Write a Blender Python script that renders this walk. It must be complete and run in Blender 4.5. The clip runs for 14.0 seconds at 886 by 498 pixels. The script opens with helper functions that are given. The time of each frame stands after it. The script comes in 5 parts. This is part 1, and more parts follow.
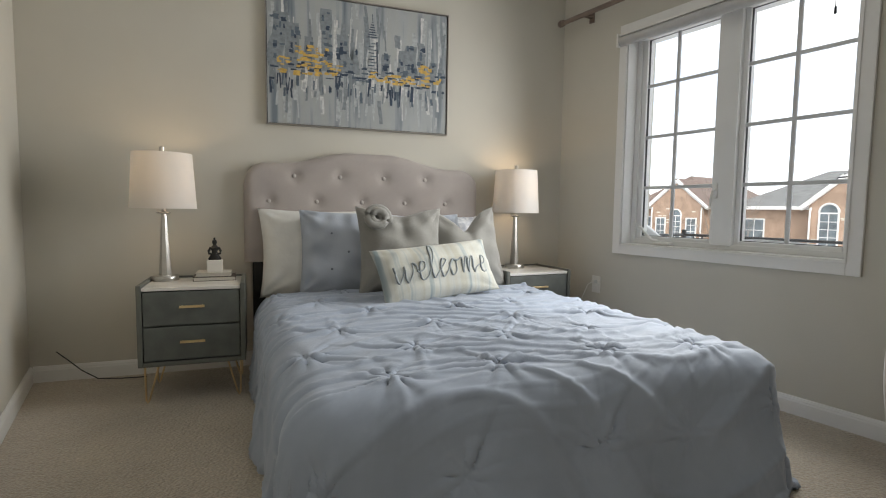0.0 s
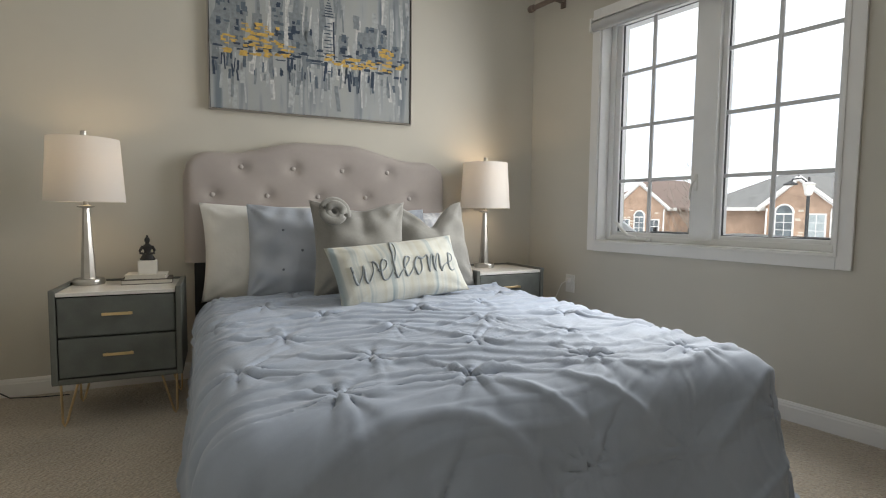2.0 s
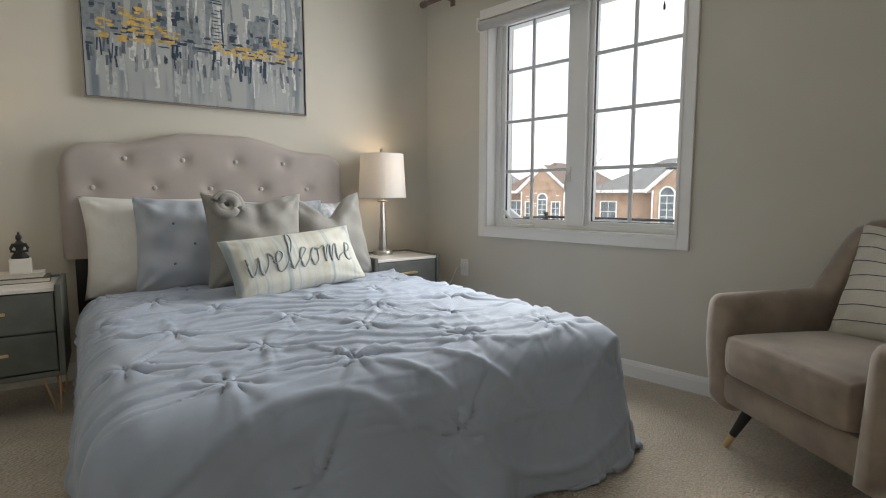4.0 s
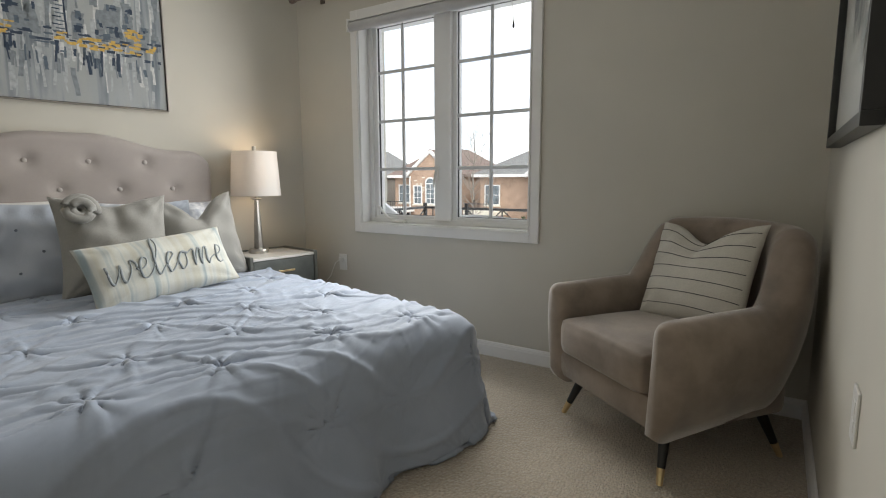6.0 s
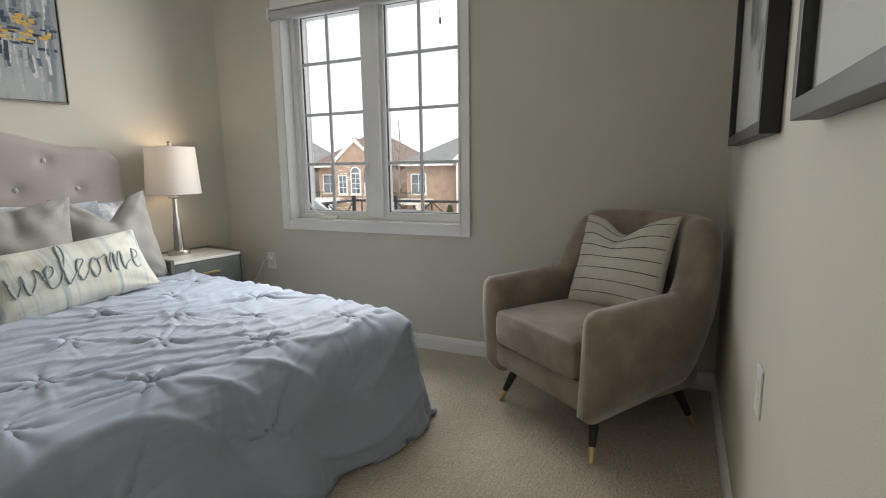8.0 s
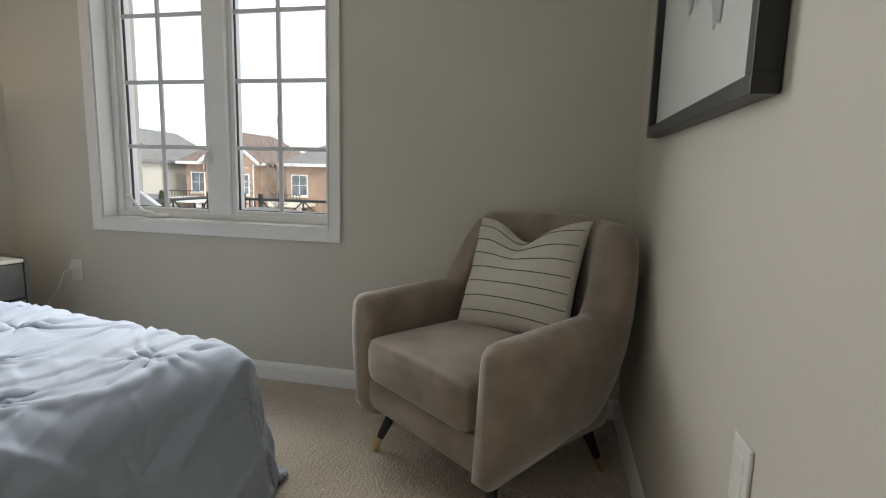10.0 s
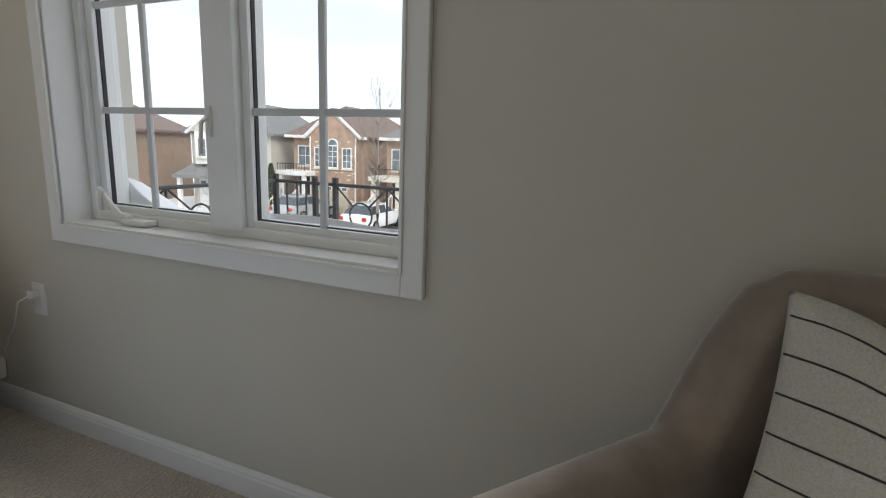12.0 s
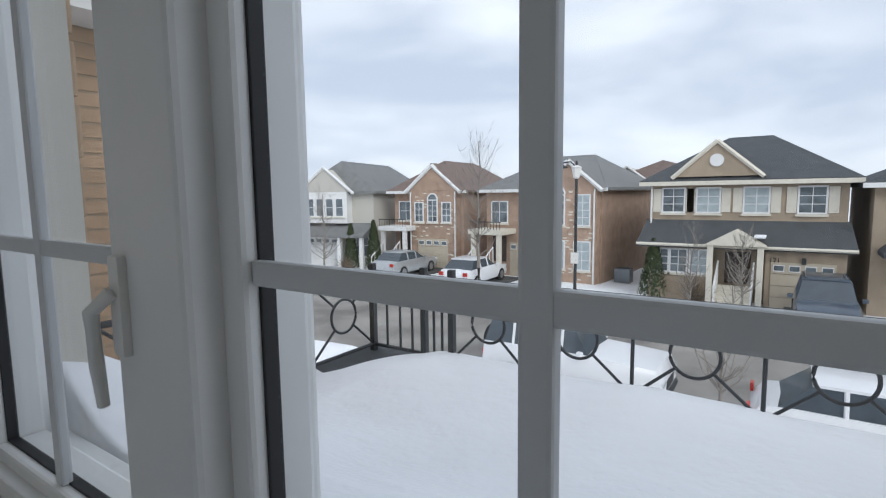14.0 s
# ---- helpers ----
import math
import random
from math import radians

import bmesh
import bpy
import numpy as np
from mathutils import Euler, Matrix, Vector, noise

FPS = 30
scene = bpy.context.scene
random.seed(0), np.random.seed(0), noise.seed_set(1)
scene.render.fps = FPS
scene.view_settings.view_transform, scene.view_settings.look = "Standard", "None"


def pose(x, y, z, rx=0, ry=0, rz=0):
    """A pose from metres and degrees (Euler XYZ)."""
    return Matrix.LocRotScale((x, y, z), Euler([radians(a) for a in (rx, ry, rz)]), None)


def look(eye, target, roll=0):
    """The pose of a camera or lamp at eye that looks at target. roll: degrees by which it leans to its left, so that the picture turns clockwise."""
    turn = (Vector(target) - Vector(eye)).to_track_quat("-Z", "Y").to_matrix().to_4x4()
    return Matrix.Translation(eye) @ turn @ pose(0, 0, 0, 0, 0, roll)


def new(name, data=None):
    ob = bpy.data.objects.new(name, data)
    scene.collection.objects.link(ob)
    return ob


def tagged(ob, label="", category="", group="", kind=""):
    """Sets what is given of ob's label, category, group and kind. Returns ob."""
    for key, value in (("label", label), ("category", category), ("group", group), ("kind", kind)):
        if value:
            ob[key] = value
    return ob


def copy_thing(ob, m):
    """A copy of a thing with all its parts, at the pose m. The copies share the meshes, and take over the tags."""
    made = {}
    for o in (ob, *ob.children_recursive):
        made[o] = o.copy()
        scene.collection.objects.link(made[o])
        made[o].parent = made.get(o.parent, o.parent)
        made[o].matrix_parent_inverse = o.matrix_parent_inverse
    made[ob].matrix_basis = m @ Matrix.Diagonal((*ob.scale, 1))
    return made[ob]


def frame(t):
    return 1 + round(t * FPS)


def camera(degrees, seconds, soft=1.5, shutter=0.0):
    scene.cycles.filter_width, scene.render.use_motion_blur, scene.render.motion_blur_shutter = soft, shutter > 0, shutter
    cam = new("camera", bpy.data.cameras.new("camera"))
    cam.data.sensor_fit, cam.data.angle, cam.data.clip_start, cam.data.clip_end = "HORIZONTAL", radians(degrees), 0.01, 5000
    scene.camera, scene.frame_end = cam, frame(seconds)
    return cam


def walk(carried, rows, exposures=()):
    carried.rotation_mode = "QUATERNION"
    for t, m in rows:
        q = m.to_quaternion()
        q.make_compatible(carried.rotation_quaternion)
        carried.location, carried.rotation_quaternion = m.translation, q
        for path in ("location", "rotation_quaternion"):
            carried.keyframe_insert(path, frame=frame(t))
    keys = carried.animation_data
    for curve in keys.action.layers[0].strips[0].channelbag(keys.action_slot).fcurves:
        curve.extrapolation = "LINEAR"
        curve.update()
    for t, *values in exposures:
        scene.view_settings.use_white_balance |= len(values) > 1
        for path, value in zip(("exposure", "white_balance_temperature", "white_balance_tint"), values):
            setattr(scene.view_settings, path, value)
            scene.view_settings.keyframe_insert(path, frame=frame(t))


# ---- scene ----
cam = camera(81.5, 14.0, 1.1)
PATH = [
    (0, (-2.673, -3.371, 0.948), (-1.631, -1.671, 0.796), 0.8),
    (0.5, (-2.639, -3.276, 0.925), (-1.573, -1.589, 0.79), 0.8),
    (1, (-2.587, -3.215, 0.928), (-1.499, -1.543, 0.789), 0.8),
    (1.5, (-2.544, -3.181, 0.908), (-1.446, -1.515, 0.773), 0.5),
    (2, (-2.531, -3.18, 0.901), (-1.385, -1.547, 0.762), 0.6),
    (2.5, (-2.54, -3.2, 0.926), (-1.34, -1.607, 0.774), 0.6),
    (3, (-2.546, -3.246, 0.931), (-1.271, -1.715, 0.761), 0.4),
    (5.5, (-2.573, -3.479, 1.0), (-0.983, -2.291, 0.752), -0.2),
    (6, (-2.6, -3.519, 1.031), (-0.94, -2.436, 0.765), -0.2),
    (6.5, (-2.624, -3.558, 1.044), (-0.922, -2.544, 0.769), -0.2),
    (7, (-2.644, -3.564, 1.053), (-0.903, -2.622, 0.768), -0.3),
    (9.5, (-2.366, -3.373, 1.082), (-0.469, -2.819, 0.779), 0.4),
    (10, (-2.144, -3.374, 1.007), (-0.21, -2.958, 0.717), 1.5),
    (10.5, (-1.903, -3.297, 0.989), (0.032, -2.894, 0.684), 1.7),
    (11, (-1.654, -3.21, 0.973), (0.272, -2.782, 0.647), 1.9),
    (11.5, (-1.276, -3.133, 0.931), (0.605, -2.522, 0.636), 3.7),
    (12, (-1.012, -2.912, 1.031), (0.794, -2.149, 0.637), 2.1),
    (12.5, (-0.683, -2.656, 1.043), (0.998, -1.623, 0.714), 1.2),
    (13, (-0.416, -2.449, 1.047), (1.217, -1.327, 0.776), 1.3),
    (13.5, (-0.239, -2.272, 1.093), (1.377, -1.119, 0.852), 0.4),
    (14, (-0.122, -2.189, 1.161), (1.528, -1.079, 0.948), -0.7),
]
walk(cam, [(t, look(eye, target, roll)) for t, eye, target, roll in PATH],
     [(0, 0.0, 6900, 10), (11, 0.0, 6900, 10), (11.6, -0.3, 6800, 10), (11.9, -0.25, 6700, 10), (12.5, -0.6, 6450, 10), (13.2, -0.75, 6300, 10), (14, -0.85, 6200, 10)])


# ---- world, sun, window light ----
def tex(nt, kind, **values):
    n = nt.nodes.new(kind)
    for k, v in values.items():
        n.inputs[k.replace("_", " ")].default_value = v
    return n


def build_world():
    w = bpy.data.worlds.new("overcast_sky")
    scene.world = w
    w.use_nodes = True
    nt = w.node_tree
    bg = nt.nodes["Background"]
    sky = nt.nodes.new("ShaderNodeTexSky")
    sky.sky_type = "NISHITA"
    sky.sun_disc = False
    sky.sun_elevation, sky.sun_rotation = radians(33), radians(221)
    coord = nt.nodes.new("ShaderNodeTexCoord")
    mapping = nt.nodes.new("ShaderNodeMapping")
    mapping.inputs["Scale"].default_value = (1.0, 1.0, 3.2)
    clouds = tex(nt, "ShaderNodeTexNoise", Scale=2.6, Detail=7.0, Roughness=0.52, Distortion=0.25)
    ramp = nt.nodes.new("ShaderNodeValToRGB")
    ramp.color_ramp.elements[0].position, ramp.color_ramp.elements[0].color = 0.34, (8.6, 9.4, 11.0, 1)
    ramp.color_ramp.elements[1].position, ramp.color_ramp.elements[1].color = 0.68, (13.9, 14.3, 14.8, 1)
    mix = nt.nodes.new("ShaderNodeMix")
    mix.data_type = "RGBA"
    mix.inputs["Factor"].default_value = 0.9
    nt.links.new(coord.outputs["Generated"], mapping.inputs["Vector"])
    nt.links.new(mapping.outputs["Vector"], clouds.inputs["Vector"])
    nt.links.new(clouds.outputs["Fac"], ramp.inputs["Fac"])
    nt.links.new(sky.outputs["Color"], mix.inputs["A"])
    nt.links.new(ramp.outputs["Color"], mix.inputs["B"])
    nt.links.new(mix.outputs["Result"], bg.inputs["Color"])
    bg.inputs["Strength"].default_value = 0.15


build_world()


def lamp(name, kind, energy, matrix, color=(1, 1, 1)):
    d = bpy.data.lights.new(name, kind)
    d.energy, d.color = energy, color
    ob = new(name, d)
    ob.matrix_world = matrix
    return ob


# weak, wide sun behind thin cloud
sun = lamp("sun", "SUN", 3.0, look((0, 0, 10), (5.0, 7.5, 4.0)), (1.0, 0.96, 0.9))
sun.data.angle = radians(40)
# added area lamp just inside the casing, boosts the sky's light into the room
sky_fill = lamp("window_skylight", "AREA", 36.0, look((-0.032, -1.77, 1.42), (-2.0, -1.77, 1.30)), (0.93, 0.97, 1.0))
sky_fill.data.shape, sky_fill.data.size, sky_fill.data.size_y = "RECTANGLE", 1.14, 1.26
sky_fill.data.spread = radians(152)


# ---- materials ----
def mat(name, col, rough=0.6, metal=0.0, vary=0.06, grain=0.0, scale=4.0, fine=120.0, bump=0.0, bump_scale=0.0, sheen=0.0, tint=None, per_object=0.0, emit=0.0):
    m = bpy.data.materials.new(name)
    m.use_nodes = True
    nt = m.node_tree
    b = nt.nodes["Principled BSDF"]
    b.inputs["Roughness"].default_value = rough
    b.inputs["Metallic"].default_value = metal
    if sheen:
        b.inputs["Sheen Weight"].default_value = sheen
        b.inputs["Sheen Roughness"].default_value = 0.4
    coord = nt.nodes.new("ShaderNodeTexCoord")
    large = tex(nt, "ShaderNodeTexNoise", Scale=scale, Detail=4.0, Roughness=0.55)
    small = tex(nt, "ShaderNodeTexNoise", Scale=fine, Detail=3.0, Roughness=0.6)
    for n in (large, small):
        nt.links.new(coord.outputs["Object"], n.inputs["Vector"])
    mix1 = nt.nodes.new("ShaderNodeMix")
    mix1.data_type = "RGBA"
    dark = tint or tuple(c * (1 - vary * 2.2) for c in col)
    mix1.inputs["A"].default_value = (*dark, 1)
    mix1.inputs["B"].default_value = (*[min(1, c * (1 + vary)) for c in col], 1)
    ramp = nt.nodes.new("ShaderNodeMapRange")
    ramp.inputs["From Min"].default_value, ramp.inputs["From Max"].default_value = 0.3, 0.65
    nt.links.new(large.outputs["Fac"], ramp.inputs["Value"])
    nt.links.new(ramp.outputs["Result"], mix1.inputs["Factor"])
    last = mix1.outputs["Result"]
    if grain:
        mul = nt.nodes.new("ShaderNodeMix")
        mul.data_type, mul.blend_type = "RGBA", "MULTIPLY"
        mul.inputs["Factor"].default_value = 1.0
        gr = nt.nodes.new("ShaderNodeMapRange")
        gr.inputs["From Min"].default_value, gr.inputs["From Max"].default_value = 0.3, 0.7
        gr.inputs["To Min"].default_value, gr.inputs["To Max"].default_value = 1 - grain, 1.0
        nt.links.new(small.outputs["Fac"], gr.inputs["Value"])
        nt.links.new(last, mul.inputs["A"])
        nt.links.new(gr.outputs["Result"], mul.inputs["B"])
        last = mul.outputs["Result"]
    if per_object:
        info = nt.nodes.new("ShaderNodeObjectInfo")
        r2 = nt.nodes.new("ShaderNodeMapRange")
        r2.inputs["To Min"].default_value, r2.inputs["To Max"].default_value = 1 - per_object, 1 + per_object
        mul2 = nt.nodes.new("ShaderNodeMix")
        mul2.data_type, mul2.blend_type = "RGBA", "MULTIPLY"
        mul2.inputs["Factor"].default_value = 1.0
        nt.links.new(info.outputs["Random"], r2.inputs["Value"])
        nt.links.new(last, mul2.inputs["A"])
        nt.links.new(r2.outputs["Result"], mul2.inputs["B"])
        last = mul2.outputs["Result"]
    nt.links.new(last, b.inputs["Base Color"])
    if emit:
        nt.links.new(last, b.inputs["Emission Color"])
        b.inputs["Emission Strength"].default_value = emit
    if bump:
        bn = nt.nodes.new("ShaderNodeBump")
        bn.inputs["Strength"].default_value = 1.0
        bn.inputs["Distance"].default_value = bump
        if bump_scale:
            bt = tex(nt, "ShaderNodeTexNoise", Scale=bump_scale, Detail=3.0, Roughness=0.6)
            nt.links.new(coord.outputs["Object"], bt.inputs["Vector"])
            nt.links.new(bt.outputs["Fac"], bn.inputs["Height"])
        else:
            nt.links.new(small.outputs["Fac"], bn.inputs["Height"])
        nt.links.new(bn.outputs["Normal"], b.inputs["Normal"])
    return m


WALL = mat("wall_paint", (0.59, 0.562, 0.497), 0.85, vary=0.025, scale=1.2, bump=0.0006, bump_scale=260)
CEIL = mat("ceiling_paint", (0.78, 0.77, 0.75), 0.9, vary=0.03, bump=0.002, bump_scale=90)
TRIM = mat("white_trim_paint", (0.80, 0.79, 0.77), 0.38, vary=0.02, scale=3)
VINYL = mat("white_vinyl", (0.78, 0.78, 0.77), 0.32, vary=0.02)
MUNTIN = mat("grey_white_bar", (0.60, 0.61, 0.62), 0.4, vary=0.02)
GASKET = mat("black_gasket", (0.02, 0.02, 0.022), 0.6)
DUVET = mat("blue_grey_cotton", (0.375, 0.43, 0.53), 0.75, vary=0.04, grain=0.06, fine=600, bump=0.0004, bump_scale=700, sheen=0.25)
SHAM = mat("blue_grey_sham", (0.45, 0.49, 0.56), 0.75, vary=0.04, grain=0.06, fine=600, bump=0.0012, bump_scale=60, sheen=0.25)
WHITE_LINEN = mat("white_cotton", (0.76, 0.75, 0.72), 0.8, vary=0.03, bump=0.002, bump_scale=26, sheen=0.2)
PATTERN_LINEN = mat("white_grey_print_cotton", (0.72, 0.73, 0.75), 0.8, vary=0.16, scale=30, tint=(0.42, 0.45, 0.52), sheen=0.2)
GREY_LINEN = mat("grey_linen", (0.36, 0.35, 0.325), 0.9, vary=0.06, grain=0.3, fine=260, bump=0.0012, bump_scale=420, sheen=0.3)
TAUPE = mat("taupe_linen_upholstery", (0.45, 0.40, 0.375), 0.9, vary=0.04, grain=0.16, fine=420, bump=0.0007, bump_scale=600, sheen=0.3)
VELVET = mat("taupe_velvet", (0.29, 0.23, 0.185), 0.75, vary=0.16, scale=7, grain=0.08, fine=500, bump=0.0005, bump_scale=500, sheen=0.75)
NS_BODY = mat("grey_wood_veneer", (0.135, 0.14, 0.125), 0.5, vary=0.06, grain=0.1, fine=60)
NS_DRAWER = mat("grey_green_leatherette", (0.125, 0.135, 0.125), 0.5, vary=0.08, scale=14, grain=0.1, fine=300, bump=0.0004, bump_scale=500)
MARBLE = mat("white_marble_top", (0.74, 0.72, 0.68), 0.25, vary=0.05, scale=9)
BRASS = mat("brushed_brass", (0.78, 0.60, 0.34), 0.3, metal=1.0, vary=0.05, fine=300)
NICKEL = mat("brushed_nickel", (0.55, 0.53, 0.50), 0.32, metal=1.0, vary=0.05, scale=12)
BLACK_WOOD = mat("black_lacquer_wood", (0.014, 0.013, 0.013), 0.35, vary=0.1)
BLACK_FRAME = mat("black_frame_wood", (0.016, 0.016, 0.017), 0.42, vary=0.1, grain=0.1, fine=80)
DARK_FABRIC = mat("dark_bed_base_fabric", (0.03, 0.03, 0.034), 0.9, vary=0.1)
MAT_BOARD = mat("white_mat_board", (0.74, 0.73, 0.71), 0.75, vary=0.02)
PLASTIC = mat("white_plastic", (0.78, 0.77, 0.74), 0.35, vary=0.02)
ROD = mat("bronze_rod", (0.22, 0.17, 0.145), 0.45, metal=0.3, vary=0.1)
BLIND = mat("white_grey_blind_fabric", (0.50, 0.50, 0.50), 0.8, vary=0.04, grain=0.08, fine=400)
PAPER = mat("book_pages", (0.70, 0.67, 0.60), 0.9, vary=0.04, grain=0.15, fine=300)
BOOK_COVER = mat("dark_book_cover", (0.07, 0.055, 0.045), 0.6, vary=0.1)
STONE_BLOCK = mat("white_stone_block", (0.72, 0.69, 0.64), 0.7, vary=0.05, bump=0.001, bump_scale=60)
FIGURE = mat("black_resin", (0.01, 0.01, 0.01), 0.4, vary=0.1)
SNOW = mat("snow", (0.86, 0.87, 0.89), 0.85, vary=0.03, scale=1.2, bump=0.01, bump_scale=9)
IRON = mat("black_painted_iron", (0.03, 0.033, 0.036), 0.5, vary=0.1)
BUTTON = mat("taupe_fabric_button", (0.46, 0.42, 0.40), 0.7)


def carpet_material():
    m = mat("beige_loop_carpet", (0.60, 0.52, 0.415), 0.95, vary=0.07, scale=2.2, grain=0.34, fine=95, sheen=0.35)
    nt = m.node_tree
    b = nt.nodes["Principled BSDF"]
    coord = nt.nodes.new("ShaderNodeTexCoord")
    loops = tex(nt, "ShaderNodeTexVoronoi", Scale=75.0)
    tuft = tex(nt, "ShaderNodeTexNoise", Scale=14.0, Detail=4.0)
    mapping = nt.nodes.new("ShaderNodeMapping")
    mapping.inputs["Scale"].default_value = (1.0, 1.7, 1.0)
    bump1 = nt.nodes.new("ShaderNodeBump")
    bump1.inputs["Distance"].default_value = 0.006
    bump1.invert = True
    bump2 = nt.nodes.new("ShaderNodeBump")
    bump2.inputs["Distance"].default_value = 0.012
    nt.links.new(coord.outputs["Object"], mapping.inputs["Vector"])
    nt.links.new(mapping.outputs["Vector"], loops.inputs["Vector"])
    nt.links.new(coord.outputs["Object"], tuft.inputs["Vector"])
    nt.links.new(loops.outputs["Distance"], bump1.inputs["Height"])
    nt.links.new(tuft.outputs["Fac"], bump2.inputs["Height"])
    nt.links.new(bump2.outputs["Normal"], bump1.inputs["Normal"])
    nt.links.new(bump1.outputs["Normal"], b.inputs["Normal"])
    return m


CARPET = carpet_material()


def glass_material(name, rough=0.0):
    m = bpy.data.materials.new(name)
    m.use_nodes = True
    nt = m.node_tree
    out = nt.nodes["Material Output"]
    clear = nt.nodes.new("ShaderNodeBsdfTransparent")
    clear.inputs["Color"].default_value = (0.97, 0.98, 0.98, 1)
    gloss = nt.nodes.new("ShaderNodeBsdfGlossy")
    gloss.inputs["Roughness"].default_value = 0.02
    facing = nt.nodes.new("ShaderNodeLayerWeight")
    facing.inputs["Blend"].default_value = 0.5
    power = nt.nodes.new("ShaderNodeMath")
    power.operation = "POWER"
    power.inputs[1].default_value = 5.0
    fres = nt.nodes.new("ShaderNodeMath")
    fres.operation = "MULTIPLY_ADD"
    fres.inputs[1].default_value, fres.inputs[2].default_value = 0.45, 0.02
    nt.links.new(facing.outputs["Facing"], power.inputs[0])
    nt.links.new(power.outputs["Value"], fres.inputs[0])
    mix = nt.nodes.new("ShaderNodeMixShader")
    nt.links.new(fres.outputs["Value"], mix.inputs["Fac"])
    nt.links.new(clear.outputs["BSDF"], mix.inputs[1])
    nt.links.new(gloss.outputs["BSDF"], mix.inputs[2])
    nt.links.new(mix.outputs["Shader"], out.inputs["Surface"])
    return m


GLASS = glass_material("window_glass")


def shade_material():
    m = bpy.data.materials.new("white_linen_lampshade")
    m.use_nodes = True
    nt = m.node_tree
    out = nt.nodes["Material Output"]
    b = nt.nodes["Principled BSDF"]
    b.inputs["Base Color"].default_value = (0.80, 0.78, 0.76, 1)
    b.inputs["Roughness"].default_value = 0.9
    weave = tex(nt, "ShaderNodeTexNoise", Scale=350.0, Detail=2.0)
    bump = nt.nodes.new("ShaderNodeBump")
    bump.inputs["Distance"].default_value = 0.0006
    nt.links.new(weave.outputs["Fac"], bump.inputs["Height"])
    nt.links.new(bump.outputs["Normal"], b.inputs["Normal"])
    tr = nt.nodes.new("ShaderNodeBsdfTranslucent")
    tr.inputs["Color"].default_value = (0.85, 0.82, 0.78, 1)
    mix = nt.nodes.new("ShaderNodeMixShader")
    mix.inputs["Fac"].default_value = 0.3
    nt.links.new(b.outputs["BSDF"], mix.inputs[1])
    nt.links.new(tr.outputs["BSDF"], mix.inputs[2])
    nt.links.new(mix.outputs["Shader"], out.inputs["Surface"])
    return m


SHADE = shade_material()


# ---- mesh helpers ----
def box(bm, x0, y0, z0, x1, y1, z1, bevel=0.0):
    r = bmesh.ops.create_cube(bm, size=1.0, matrix=Matrix.Translation(((x0 + x1) / 2, (y0 + y1) / 2, (z0 + z1) / 2)) @ Matrix.Diagonal((abs(x1 - x0), abs(y1 - y0), abs(z1 - z0), 1)))
    if bevel:
        edges = list({e for v in r["verts"] for e in v.link_edges})
        bmesh.ops.bevel(bm, geom=edges, offset=bevel, segments=2, affect="EDGES", profile=0.6)


def boxes(*items, bevel=0.0):
    bm = bmesh.new()
    for b in items:
        box(bm, *b, bevel=bevel)
    return bm


def lathe(profile, seg=32, close=True):
    """Solid of revolution round z from (radius, height) pairs."""
    bm = bmesh.new()
    rings = []
    for r, z in profile:
        rings.append([bm.verts.new((r * math.cos(2 * math.pi * i / seg), r * math.sin(2 * math.pi * i / seg), z)) for i in range(seg)])
    for a, b in zip(rings, rings[1:]):
        for i in range(seg):
            bm.faces.new((a[i], a[(i + 1) % seg], b[(i + 1) % seg], b[i]))
    if close:
        bm.faces.new(list(reversed(rings[0])))
        bm.faces.new(rings[-1])
    return bm


def tube(points, radius, seg=8, bm=None):
    """Round bar along a polyline."""
    bm = bm or bmesh.new()
    pts = [Vector(p) for p in points]
    rings = []
    for i, p in enumerate(pts):
        d = (pts[min(i + 1, len(pts) - 1)] - pts[max(i - 1, 0)]).normalized()
        q = d.to_track_quat("Z", "Y")
        rad = radius[i] if isinstance(radius, (list, tuple)) else radius
        rings.append([bm.verts.new(p + q @ Vector((rad * math.cos(2 * math.pi * k / seg), rad * math.sin(2 * math.pi * k / seg), 0))) for k in range(seg)])
    for a, b in zip(rings, rings[1:]):
        for k in range(seg):
            bm.faces.new((a[k], a[(k + 1) % seg], b[(k + 1) % seg], b[k]))
    bm.faces.new(list(reversed(rings[0])))
    bm.faces.new(rings[-1])
    return bm


def grid_mesh(points, closed_u=False):
    """Mesh from an array of shape (n, m, 3)."""
    n, m = points.shape[:2]
    ids = np.arange(n * m).reshape(n, m)
    a, b, c, d = ids[:-1, :-1], ids[1:, :-1], ids[1:, 1:], ids[:-1, 1:]
    faces = np.stack([a, b, c, d], -1).reshape(-1, 4)
    if closed_u:
        faces = np.concatenate([faces, np.stack([ids[-1, :-1], ids[0, :-1], ids[0, 1:], ids[-1, 1:]], -1).reshape(-1, 4)])
    me = bpy.data.meshes.new("grid")
    me.from_pydata(points.reshape(-1, 3).tolist(), [], faces.tolist())
    me.update()
    return me


def finish(name, data, material, smooth=False, angle=40):
    if isinstance(data, bmesh.types.BMesh):
        bmesh.ops.recalc_face_normals(data, faces=data.faces)
        me = bpy.data.meshes.new(name)
        data.to_mesh(me)
        data.free()
    else:
        me = data
        me.name = name
    if material:
        me.materials.append(material)
    if smooth:
        for p in me.polygons:
            p.use_smooth = True
        if angle < 180:
            me.set_sharp_from_angle(angle=radians(angle))
    return new(name, me)


def part(name, data, material, parent, label="", smooth=False, angle=40, m=None):
    ob = finish(name, data, material, smooth, angle)
    ob.parent = parent
    if m is not None:
        ob.matrix_basis = m
    if label:
        ob["label"] = label
    return ob


